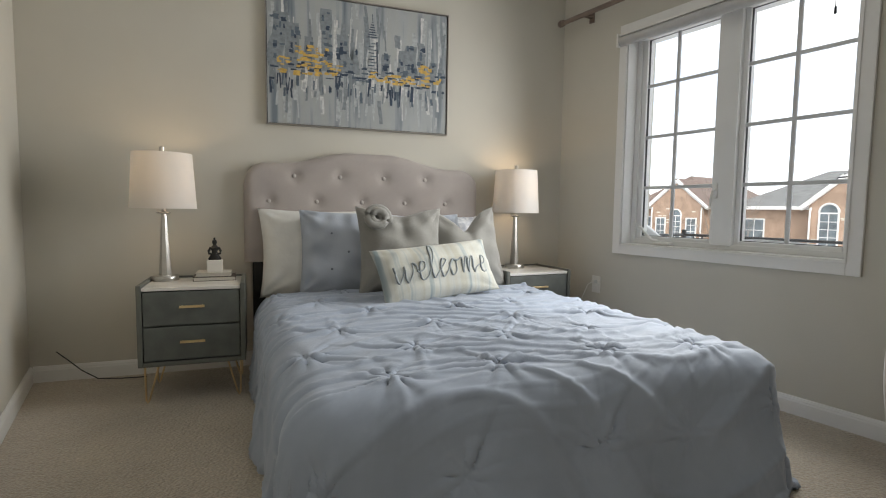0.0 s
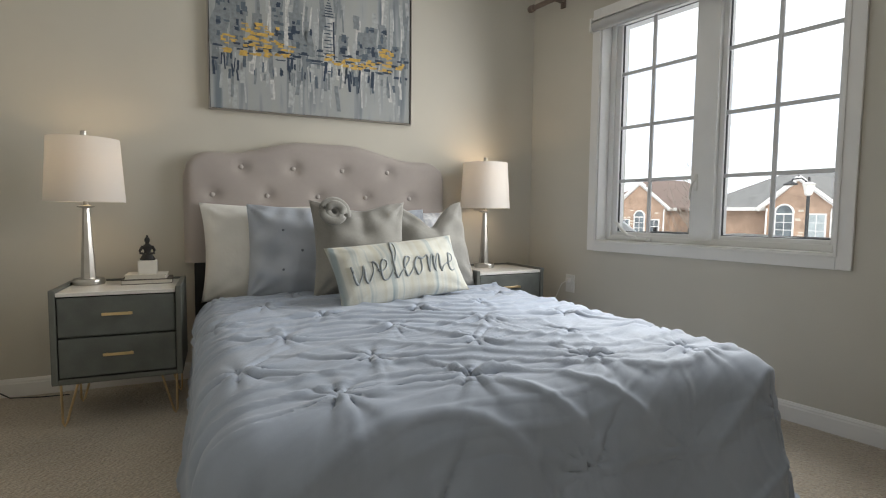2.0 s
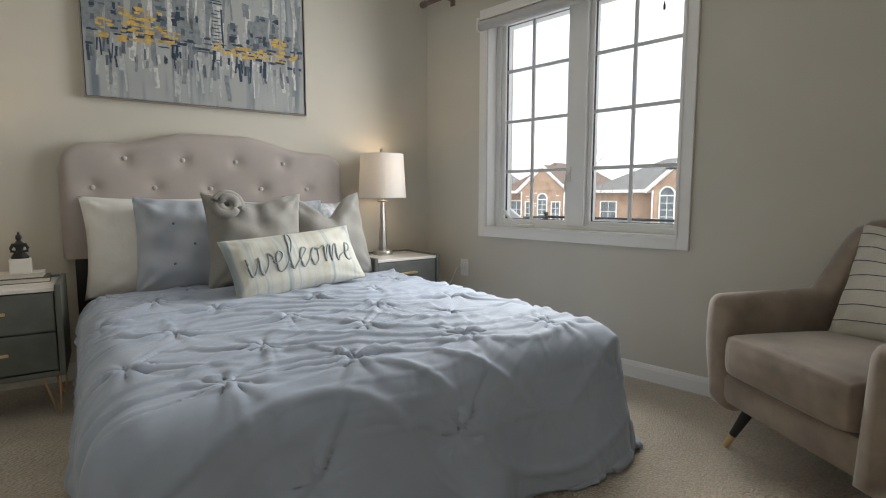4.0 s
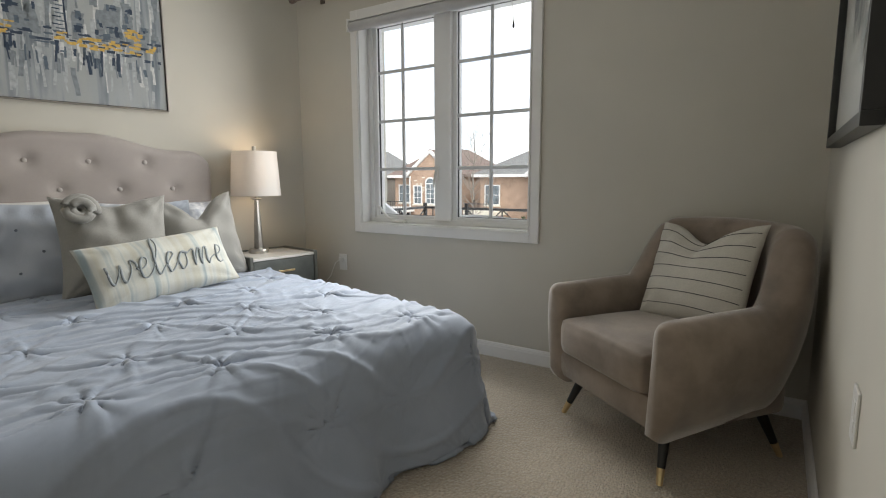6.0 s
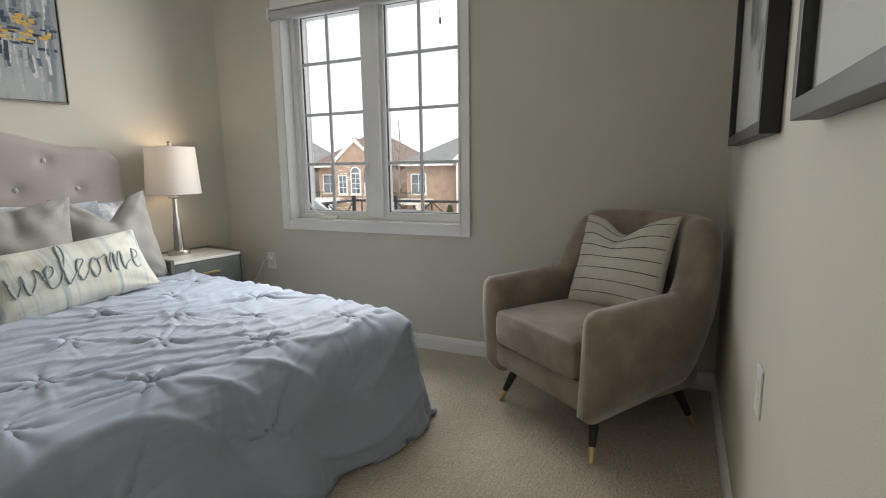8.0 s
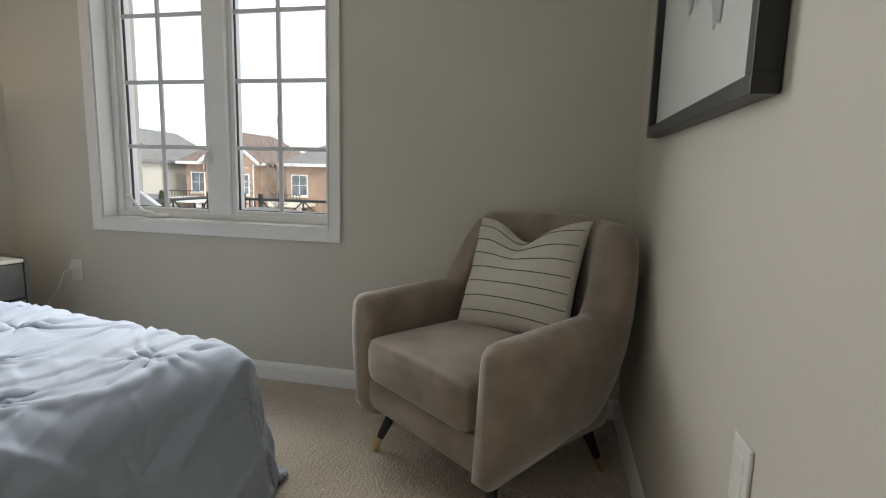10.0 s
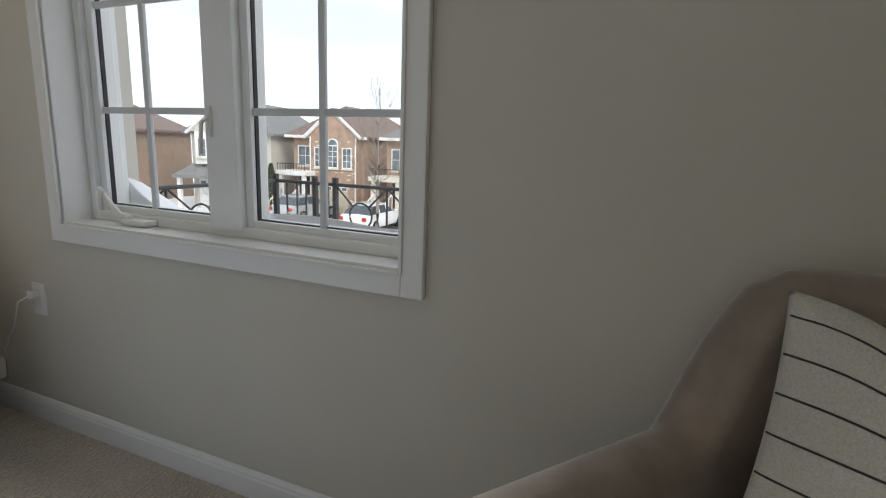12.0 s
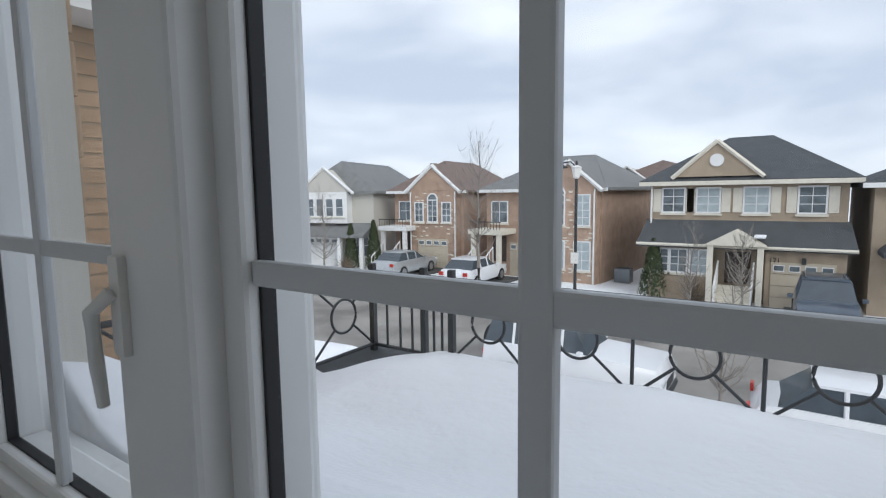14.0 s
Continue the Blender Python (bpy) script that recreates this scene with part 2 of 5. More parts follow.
def thing(name, m, label, category, group=""):
    ob = new(name)
    ob.empty_display_size = 0.05
    ob.matrix_basis = m
    return tagged(ob, label, category, group)


def structure(name, data, material, label="", smooth=False):
    return tagged(finish(name, data, material, smooth), label, "", "", "structure")


# ---- room shell ----
XL, XE, YN, YS, ZC = -3.14, 0.016, -0.60, -3.68, 2.6
TURN, YT = -11.6, .12   # the wall behind the bed runs askew


def wall_y(x):
    """Where the askew north wall stands."""
    return YN + .2053 * (XE - x)


WY0, WY1, WZ0, WZ1 = -2.382, -1.165, 0.741, 2.055
structure("floor", boxes((XL - .15, YS - .15, -.15, XE + .26, YT + .15, 0)), CARPET, "beige loop-pile wall-to-wall carpet")
structure("ceiling", boxes((XL - .15, YS - .15, ZC, XE + .26, YT + .15, ZC + .12)), CEIL, "white painted ceiling")
structure("wall_north", boxes((-3.30, 0, 0, .02, .15, ZC)), WALL, "warm grey painted wall behind the bed").matrix_basis = pose(XE, YN, 0, 0, 0, TURN)
structure("wall_south", boxes((XL - .15, YS - .15, 0, XE + .26, YS, ZC)), WALL, "warm grey painted wall with framed prints")
structure("wall_west", boxes((XL - .15, YS, 0, XL, YT, ZC)), WALL, "warm grey painted wall")
structure("wall_east", boxes((XE, YS, 0, XE + .26, WY0, ZC), (XE, WY1, 0, XE + .26, YN + .15, ZC), (XE, WY0, 0, XE + .26, WY1, WZ0), (XE, WY0, WZ1, XE + .26, WY1, ZC)), WALL, "warm grey painted wall with the window")


def baseboard(name, length, m):
    """Moulded skirting, profile swept along x, wall on the +y side."""
    prof = [(0, 0), (-.014, 0), (-.014, .062), (-.011, .068), (-.011, .074), (-.006, .084), (0, .086)]
    bm = bmesh.new()
    ends = [[bm.verts.new((x, y, z)) for y, z in prof] for x in (0, length)]
    for i in range(len(prof) - 1):
        bm.faces.new((ends[0][i], ends[1][i], ends[1][i + 1], ends[0][i + 1]))
    bm.faces.new(ends[0])
    bm.faces.new(list(reversed(ends[1])))
    ob = structure(name, bm, TRIM, "white painted baseboard")
    ob.matrix_basis = m


baseboard("baseboard_north", (XE - XL - .03) / math.cos(radians(TURN)), pose(XL + .015, wall_y(XL + .015) - .001, 0, 0, 0, TURN))
baseboard("baseboard_east", YN - YS - .002, pose(XE - .001, YN - .001, 0, 0, 0, -90))
baseboard("baseboard_south", XE - XL - .03, pose(XE - .015, YS + .001, 0, 0, 0, 180))
baseboard("baseboard_west", wall_y(XL) - YS - .002, pose(XL + .001, YS + .001, 0, 0, 0, 90))


# ---- window ----
def frame_boxes(x0, x1, y0, y1, z0, z1, w, bevel=0.003):
    """Four rails round an opening in a plane of constant x."""
    return boxes((x0, y0, z0, x1, y0 + w, z1), (x0, y1 - w, z0, x1, y1, z1), (x0, y0 + w, z0, x1, y1 - w, z0 + w), (x0, y0 + w, z1 - w, x1, y1 - w, z1), bevel=bevel)


def build_window():
    win = new("window_1")
    tagged(win, "white double casement window with grilles and flat casing", "window", "", "structure")
    t = .056
    part("casing", boxes((XE - .018, WY0 - t, WZ0 - t, XE - .001, WY0, WZ1 + t), (XE - .018, WY1, WZ0 - t, XE - .001, WY1 + t, WZ1 + t), (XE - .018, WY0, WZ0 - t, XE - .001, WY1, WZ0), (XE - .018, WY0, WZ1, XE - .001, WY1, WZ1 + t), bevel=.003), TRIM, win, "white painted flat casing")
    part("casing_bead", frame_boxes(XE - .024, XE - .016, WY0 - .004, WY1 + .004, WZ0 - .004, WZ1 + .004, .008, .002), TRIM, win)
    part("jamb_lining", frame_boxes(XE - .012, XE + .125, WY0 - .001, WY1 + .001, WZ0 - .001, WZ1 + .001, .012, .001), TRIM, win, "white painted window reveal")
    fy0, fy1, fz0, fz1 = WY0 + .011, WY1 - .011, WZ0 + .011, WZ1 - .011
    part("window_frame", frame_boxes(XE + .075, XE + .19, fy0, fy1, fz0, fz1, .03), VINYL, win, "white vinyl outer frame")
    part("mullion", boxes((XE + .062, -1.828, fz0 + .02, XE + .185, -1.716, fz1 - .02), bevel=.006), VINYL, win, "white vinyl centre mullion")
    for name, y0, y1, ym in (("left_sash", -1.722, -1.205, -1.443), ("right_sash", -2.357, -1.822, -2.085)):
        z0, z1 = .770, 2.048
        g = .032
        sash = part("sash", frame_boxes(XE + .092, XE + .155, y0, y1, z0, z1, g, .005), VINYL, win, "white vinyl casement sash")
        part("gasket", frame_boxes(XE + .106, XE + .120, y0 + g - .004, y1 - g + .004, z0 + g - .004, z1 - g + .004, .007, .001), GASKET, sash)
        pane = part("pane", boxes((XE + .112, y0 + g, z0 + g, XE + .117, y1 - g, z1 - g)), GLASS, sash)
        pane.visible_shadow = False
        for z in (1.103, 1.416, 1.729):
            part("grille_bar", boxes((XE + .100, y0 + g, z - .010, XE + .110, y1 - g, z + .010), bevel=.003), MUNTIN, sash)
        part("grille_bar", boxes((XE + .0985, ym - .010, z0 + g, XE + .1115, ym + .010, z1 - g), bevel=.003), MUNTIN, sash)
    # folding crank operator on the sill
    crank = part("crank_operator", boxes((XE + .030, -1.485, WZ0 + .012, XE + .078, -1.375, WZ0 + .032), bevel=.010), PLASTIC, win, "white folding crank operator", True)
    part("crank_arm", tube([(XE + .05, -1.40, WZ0 + .032), (XE + .048, -1.35, WZ0 + .040), (XE + .046, -1.30, WZ0 + .085), (XE + .046, -1.282, WZ0 + .105)], [.011, .010, .008, .007], 10), PLASTIC, crank, "", True)
    part("crank_knob", tube([(XE + .046, -1.290, WZ0 + .104), (XE + .046, -1.262, WZ0 + .118)], .0085, 10), PLASTIC, crank, "", True)
    # sash lock on the mullion
    lock = part("sash_lock", boxes((XE + .054, -1.745, 1.03, XE + .064, -1.727, 1.115), bevel=.004), PLASTIC, win, "white sash lock", True)
    part("lock_lever", tube([(XE + .052, -1.738, 1.085), (XE + .040, -1.728, 1.07), (XE + .046, -1.716, 1.02), (XE + .050, -1.712, .985)], [.006, .006, .006, .005], 10), PLASTIC, lock, "", True)


build_window()


def build_blind():
    b = thing("roller_blind", pose(XE - .022, -1.775, 2.012), "rolled-up pale grey roller blind at the window head", "blind")
    part("roll", tube([(0, .655, 0), (0, -.655, 0)], .030, 20), BLIND, b, "rolled pale grey fabric", True)
    for y in (.66, -.66):
        part("end_bracket", boxes((-.030, y - .006, -.034, .010, y + .006, .045), bevel=.002), PLASTIC, b)
    part("head_rail", boxes((-.02, -.655, .030, .012, .655, .045), bevel=.003), PLASTIC, b)
    cord = part("pull_cord", tube([(-.028, -.50, -.02), (-.028, -.51, -.10), (-.028, -.515, -.165)], .0016, 6), PLASTIC, b)
    part("cord_tassel", lathe([(.002, .02), (.005, .01), (.006, -.012), (.003, -.016)], 10), IRON, cord, "small dark cord tassel", True, m=pose(-.028, -.515, -.178))


build_blind()


def build_curtain_rod():
    r = thing("curtain_rod", pose(XE - .095, -.70, 2.24), "bronze curtain rod with turned finial above the window", "curtain rod")
    part("rod", tube([(0, 0, 0), (0, -2.45, 0)], .016, 14), ROD, r, "", True)
    fin = lathe([(.006, 0), (.018, .004), (.022, .012), (.018, .022), (.024, .034), (.020, .052), (.008, .062)], 18)
    part("finial", fin, ROD, r, "turned bronze finial", True, m=pose(0, 0, 0, -90))
    for y in (-.16, -2.3):
        part("bracket", boxes((-.006, y - .012, -.006, .094, y + .012, .006), (.082, y - .018, -.035, .094, y + .018, .035), bevel=.002), ROD, r)


build_curtain_rod()


# ---- outlets ----
def wall_plate(m, label, plug=False):
    p = thing("wall_outlet", m, label, "outlet")
    part("cover_plate", boxes((-.035, 0, -.057, .035, .006, .057), bevel=.003), PLASTIC, p)
    for z in (.02, -.02):
        part("socket", boxes((-.016, .004, z - .013, .016, .0075, z + .013), bevel=.002), PLASTIC, p)
    if plug:
        part("plug", boxes((-.013, .007, .008, .013, .036, .034), bevel=.004), PLASTIC, p, "white plug", True)
        cord = [(0, .034, .02), (.02, .06, .0), (.08, .05, -.10), (.16, .03, -.16), (.20, .03, -.22)]
        part("cord", tube(cord, .003, 6), PLASTIC, p, "thin white cord", True)


wall_plate(pose(XE, -.975, .462, 0, 0, 90), "white duplex outlet with a plugged-in white cord", True)
wall_plate(pose(-1.325, YS, .558), "white duplex wall outlet")
strip = thing("power_tap", pose(XE - .028, -.672, .155, 0, 0, 90), "white plug-in power tap low on the wall", "power tap")
part("tap_body", boxes((-.045, -.025, -.04, .045, .025, .04), bevel=.008), PLASTIC, strip, "", True)
for zz in (-.016, .016):
    part("tap_socket", boxes((-.018, .0255, zz - .011, .004, .0265, zz + .011)), GASKET, strip, "dark socket")


# ---- bed ----
BED_M = pose(-1.185, -.105, 0, 0, 0, -9.5)
TOP_Z = .475


def build_headboard():
    hb = thing("headboard", pose(-1.37, wall_y(-1.37) - .004, 0, 0, 0, TURN), "taupe linen button-tufted headboard with a curved top", "headboard")
    half = .735
    n = 81
    xs = np.linspace(-half, half, n)

    def top(x):
        a = np.abs(x)
        crown = 1.287 - .075 * np.clip((a - .12) / .40, 0, 1) ** 2 * (3 - 2 * np.clip((a - .12) / .40, 0, 1))
        corner = np.clip((a - (half - .13)) / .13, 0, 1)
        return crown - .13 * (1 - np.sqrt(np.clip(1 - corner ** 2, 0, 1)))
    ups = 45
    tufts = [(-.454 + .271 * i, 1.137) for i in range(4)] + [(-.597 + .274 * i, .986) for i in range(5)] + [(-.454 + .271 * i, .835) for i in range(4)]
    front = np.zeros((n, ups, 3))
    for j in range(ups):
        v = j / (ups - 1)
        z = .63 + (top(xs) - .63) * v
        edge_x = np.clip((half - np.abs(xs)) / .045, 0, 1)
        edge_z = np.clip((top(xs) - z) / .045, 0, 1)
        depth = .035 + .045 * np.sqrt(1 - (1 - edge_x) ** 2) * np.sqrt(1 - (1 - edge_z) ** 2)
        for tx, tz in tufts:
            r2 = (xs - tx) ** 2 + (z - tz) ** 2
            depth = depth - .016 * np.exp(-r2 / .0010) - .006 * np.exp(-r2 / .006)
        front[:, j] = np.stack([xs, -depth, z], -1)
    back = front.copy()
    back[:, :, 1] = 0
    f = grid_mesh(front)
    bm = bmesh.new()
    bm.from_mesh(f)
    b = grid_mesh(back)
    bm.from_mesh(b)
    bm.verts.ensure_lookup_table()
    off = n * ups
    ring = [i * ups for i in range(n)] + [(n - 1) * ups + j for j in range(1, ups)] + [i * ups + ups - 1 for i in range(n - 2, -1, -1)] + [j for j in range(ups - 2, 0, -1)]
    for a, c in zip(ring, ring[1:] + ring[:1]):
        bm.faces.new((bm.verts[a], bm.verts[c], bm.verts[c + off], bm.verts[a + off]))
    part("panel", bm, TAUPE, hb, "taupe linen padded panel", True, 60)
    for tx, tz in tufts[:9]:
        part("button", lathe([(.004, 0), (.013, .002), (.013, .006), (.008, .011), (.002, .012)], 14), BUTTON, hb, "", True, m=pose(tx, -.058, tz, 90))
    for x in (-half + .08, half - .08):
        part("leg", boxes((x - .035, -.05, 0, x + .035, -.012, .66), bevel=.004), BLACK_WOOD, hb, "black post")


build_headboard()

base = thing("bed_base", BED_M, "dark upholstered bed base with mattress under the bedding", "bed")
part("side_rails", boxes((-.72, -2.02, .12, .72, -.36, .27), bevel=.01), DARK_FABRIC, base, "dark fabric bed base")
part("mattress", boxes((-.715, -2.10, .272, .715, -.36, TOP_Z - .035), bevel=.035), WHITE_LINEN, base, "white mattress", True)
for lx in (-.6, .6):
    for ly in (-.45, -1.85):
        part("leg", lathe([(.025, 0), (.03, .121)], 12), BLACK_WOOD, base, m=pose(lx, ly, 0))


def build_duvet():
    """Pintucked comforter draped over the bed: flat top, rounded edges and hanging sides with a lattice of pinched tucks."""
    half, foot, head = .715, -2.20, -.62
    drop = .555
    us = np.linspace(-half - drop, half + drop, 340)
    vs = np.linspace(head, foot - drop - .02, 350)
    U, V = np.meshgrid(us, vs, indexing="ij")
    cu, cv = np.clip(U, -half, half), np.maximum(V, foot)
    du, dv = U - cu, V - cv
    d = np.hypot(du, dv)
    # cloth at the foot corners hangs no lower than the sides
    d = np.minimum(d, drop)
    d_dir = np.hypot(du, dv)
    safe = np.where(d_dir > 1e-6, d_dir, 1)
    nx, ny = du / safe, dv / safe
    rad = .105
    arc = np.minimum(d / rad, math.pi / 2)
    hang = np.maximum(d - rad * math.pi / 2, 0)
    flare = np.where(nx < -.3, .04, .19 + .14 * np.clip(nx, 0, 1)) * (1 - 1.1 * np.abs(nx * ny)) + .04 * np.sin(U * 5.1 + V * 3.7)
    out = rad * np.sin(arc) + hang * flare
    down = rad * (1 - np.cos(arc)) + hang * .975
    sway = np.clip(hang / .3, 0, 1)
    fold = .026 * np.sin(13 * V + 2.2 * np.sin(3 * V)) * (np.abs(nx) > .5) + .026 * np.sin(12 * U + 1.7 * np.sin(4 * U)) * (np.abs(ny) > .5)
    out = out + sway * fold
    X, Y = cu + nx * out, cv + ny * out
    Z = TOP_Z - down + .012 * np.cos(U / half * 1.45) - .006
    P = np.stack([X, Y, Z], -1)
    gu, gv = np.gradient(P, axis=0), np.gradient(P, axis=1)
    N = np.cross(gv, gu)
    N /= np.maximum(np.linalg.norm(N, axis=-1, keepdims=True), 1e-9)
    N *= np.where(N[..., 2:3] < -0.2, -1, 1)
    disp = np.zeros_like(U)
    rng = np.random.RandomState(4)
    step_u, step_v = .335, .30
    tucks = []
    for r in range(-1, 13):
        v0 = head - .02 - r * step_v
        for c in range(-5, 6):
            u0 = (c + .5 * (r % 2)) * step_u * 1.12 + rng.uniform(-.03, .03)
            vv = v0 + rng.uniform(-.03, .03)
            if abs(u0) > half + drop or vv < foot - drop:
                continue
            a, b = U - u0, V - vv
            rr = np.hypot(a, b)
            near = rr < .30
            th = np.arctan2(b, a)
            ph, ph2, arms = rng.uniform(0, 6.3), rng.uniform(0, 6.3), rng.choice([8, 9, 11])
            star = np.cos(arms * th + ph + 1.2 * np.sin(th + ph2))
            star = np.sign(star) * np.abs(star) ** .8
            wave = .0075 * star * np.exp(-rr / .085) * (1 - np.exp(-rr / .016))
            wave += .0028 * np.cos((arms + 7) * th + ph2) * np.exp(-rr / .06) * (1 - np.exp(-rr / .02))
            wave -= .015 * np.exp(-(rr / .014) ** 2)
            # one long crease that runs on from the tuck
            for ang in (rng.uniform(-.5, .4), math.pi + rng.uniform(-.5, .4), rng.choice([-1, 1]) * rng.uniform(.9, 2.0)):
                along, across = a * math.cos(ang) + b * math.sin(ang), -a * math.sin(ang) + b * math.cos(ang)
                bend = rng.uniform(-.8, .8)
                crease = np.exp(-((across - bend * along ** 2) / (.005 + .036 * np.maximum(along, 0))) ** 2) * np.clip(along / .03, 0, 1) * np.exp(-np.maximum(along, 0) / .14)
                wave += .016 * crease - .008 * np.roll(crease, 4, axis=1)
            disp += np.where(near, wave, 0)
            tucks.append((u0, vv))
    disp *= 1 - .6 * np.clip((d - .10) / .15, 0, 1)
    low = .006 * np.sin(9 * U + 3 * np.sin(4 * V)) * np.sin(8 * V + 2 * np.sin(5 * U)) + .005 * np.sin(17 * U - 11 * V + 2 * np.sin(6 * V))
    ridge = .012 * (1 - np.abs(np.sin(21 * (V + .25 * U) + 2.6 * np.sin(5 * U) + 1.4 * np.sin(9 * V)))) ** 3
    fine = .0065 * (1 - np.abs(np.sin(33 * (V - .4 * U) + 3 * np.sin(6 * U + 1) + 2 * np.sin(11 * V)))) ** 4 + .0065 * (1 - np.abs(np.sin(27 * (U + .3 * V) + 3 * np.sin(7 * V) + 1.5 * np.sin(10 * U)))) ** 4 * np.clip(d / .2, .15, 1)
    fine = fine * (.4 + .6 * np.sin(3.1 * U + 1.7) * np.sin(2.7 * V + .6))
    disp = (disp + fine + low * .35 + ridge) * np.clip((head - V + .02) / .06, .3, 1)
    P = P + N * disp[..., None]
    P[..., 2] = np.maximum(P[..., 2], .012 + .004 * np.sin(20 * U + 15 * V))
    d_ob = thing("comforter", BED_M, "blue-grey pintucked cotton comforter hanging to the carpet", "comforter")
    me = grid_mesh(P)
    ob = part("cover", me, DUVET, d_ob, "", True, 180)
    sol = ob.modifiers.new("thickness", "SOLIDIFY")
    sol.thickness, sol.offset = .014, -1
    knot = lathe([(.001, -.003), (.006, -.002), (.007, 0), (.005, .002), (.001, .003)], 10)
    first = None
    for u0, vv in tucks:
        if math.hypot(max(abs(u0) - half, 0), max(foot - vv, 0)) > drop - .08 or vv > head - .03:
            continue
        i, j = int(np.argmin(np.abs(us - u0))), int(np.argmin(np.abs(vs - vv)))
        spot = Vector(P[i, j]) - Vector(N[i, j]) * .001
        turn = Vector((0, 0, 1)).rotation_difference(Vector(N[i, j])).to_matrix().to_4x4()
        ob = part("tuck_stitch", knot if first is None else first.data.copy(), STITCH, d_ob, "small dark stitched tuck", True, m=Matrix.Translation(spot) @ turn)
        first = first or ob


STITCH = mat("slate_thread", (0.17, 0.19, 0.23), 0.9, vary=.1)
build_duvet()


def bed_point(x, y, z=0):
    return BED_M @ Vector((x, y, z))


# ---- cushions ----
def cushion_surface(w, h, t, n=44, pinch=.10, dent=0.0, wrinkle=.004, seed=1, fold=0.0):
    """Both faces of a stuffed cushion, in its own plane: x across, z up, y through. Returns an array for a closed tube of rings."""
    s = np.linspace(-1, 1, n)
    A, B = np.meshgrid(s, s, indexing="ij")
    ea, eb = 1 - pinch * (1 - B ** 2), 1 - pinch * (1 - A ** 2)
    ph = seed * 1.7
    X, Z = A * ea * w / 2, B * eb * h / 2
    body = np.clip((1 - np.abs(A) ** 2.6) * (1 - np.abs(B) ** 2.6), 0, 1) ** .55
    D = t / 2 * body
    wr = wrinkle * (np.sin(7 * A + 5 * B + ph) * np.sin(6 * B - 3 * A + 2 * ph) + .8 * np.sin(13 * A * B + 4 * A + ph)) * np.clip(body * 1.5, 0, 1)
    for sa in (-1, 1):
        for sb in (-1, 1):
            th = np.arctan2(B - sb, A - sa)
            rr = np.hypot(A - sa, B - sb)
            wr += wrinkle * 1.6 * np.cos(9 * th + seed) * np.exp(-rr / .5) * np.clip(rr / .2, 0, 1)
    if dent:
        g = np.exp(-(A / .42) ** 2)
        Z = Z - dent * g * np.clip((B + .15) / 1.15, 0, 1) ** 1.6
        D = D * (1 - .35 * np.exp(-(A / .16) ** 2) * np.clip(B, 0, 1))
        wr += .010 * np.exp(-((A - .05 * B) / .06) ** 2) * np.clip(B - .2, 0, 1) * -1
    return X, Z, D + wr, -D - wr * .5, body


def cushion(name, m, w, h, t, material, label, seed=1, dent=0.0, pinch=.10, wrinkle=.004, category="cushion", piping=None):
    c = thing(name, m, label, category)
    X, Z, F, K, body = cushion_surface(w, h, t, 44, pinch, dent, wrinkle, seed)
    front = np.stack([X, -np.maximum(F, .0015), Z], -1)
    back = np.stack([X, np.maximum(-K, .0015), Z], -1)
    bm = bmesh.new()
    bm.from_mesh(grid_mesh(front))
    bm.from_mesh(grid_mesh(back[::-1]))
    bmesh.ops.remove_doubles(bm, verts=bm.verts, dist=.0036)
    part("cover", bm, material, c, "", True, 180)
    return c, (X, Z, F)


def place(x, y, z, lean, yaw=0, roll=0):
    """Centre of a cushion's lower edge in bed space; lean tips it back."""
    return BED_M @ Matrix.Translation((x, y, z)) @ Euler((radians(-lean), 0, 0)).to_matrix().to_4x4() @ Euler((0, 0, radians(yaw))).to_matrix().to_4x4() @ Euler((0, radians(roll), 0)).to_matrix().to_4x4()


def raised(h):
    return Matrix.Translation((0, 0, h / 2))


S = TOP_Z
cushion("pillow", place(-.44, -.46, S - .02, 17, 0, 0) @ raised(.50), .74, .52, .18, WHITE_LINEN, "plump white cotton bed pillow against the headboard", 2, pinch=.07, wrinkle=.006, category="pillow")
cushion("pillow", place(.30, -.48, S - .02, 17, 0, 0) @ raised(.48), .72, .48, .17, PATTERN_LINEN, "white pillow with a grey print against the headboard", 5, pinch=.07, wrinkle=.006, category="pillow")
sham_a = cushion("pillow_sham", place(-.35, -.60, S - .01, 17, -4, 2) @ raised(.49), .52, .49, .15, SHAM, "blue-grey pintucked pillow sham", 7, pinch=.06, wrinkle=.011, category="pillow")
sham_b = cushion("pillow_sham", place(.15, -.60, S - .01, 16, 3, -2) @ raised(.47), .50, .47, .14, SHAM, "blue-grey pillow sham behind the linen cushions", 9, pinch=.06, wrinkle=.010, category="pillow")
grey, _ = cushion("throw_cushion", place(-.075, -.78, S, 15, -2, 1) @ raised(.50), .50, .50, .19, GREY_LINEN, "grey linen cushion with a twisted corner", 3, dent=.03, wrinkle=.006)
cushion("throw_cushion", place(.38, -.72, S, 15, 8, -5) @ raised(.50), .49, .50, .18, GREY_LINEN, "grey linen cushion with a karate-chop dent", 4, dent=.12, wrinkle=.005)


for sham, (sx_, sz_, sf_) in (sham_a, sham_b):
    for i, j in ((14, 30), (29, 30), (22, 20), (14, 11), (29, 11)):
        part("tuck_stitch", lathe([(.001, -.003), (.006, -.002), (.007, 0), (.005, .002), (.001, .003)], 10), STITCH, sham, "small dark stitched tuck", True, m=pose(sx_[i, j], -sf_[i, j], sz_[i, j], 90))


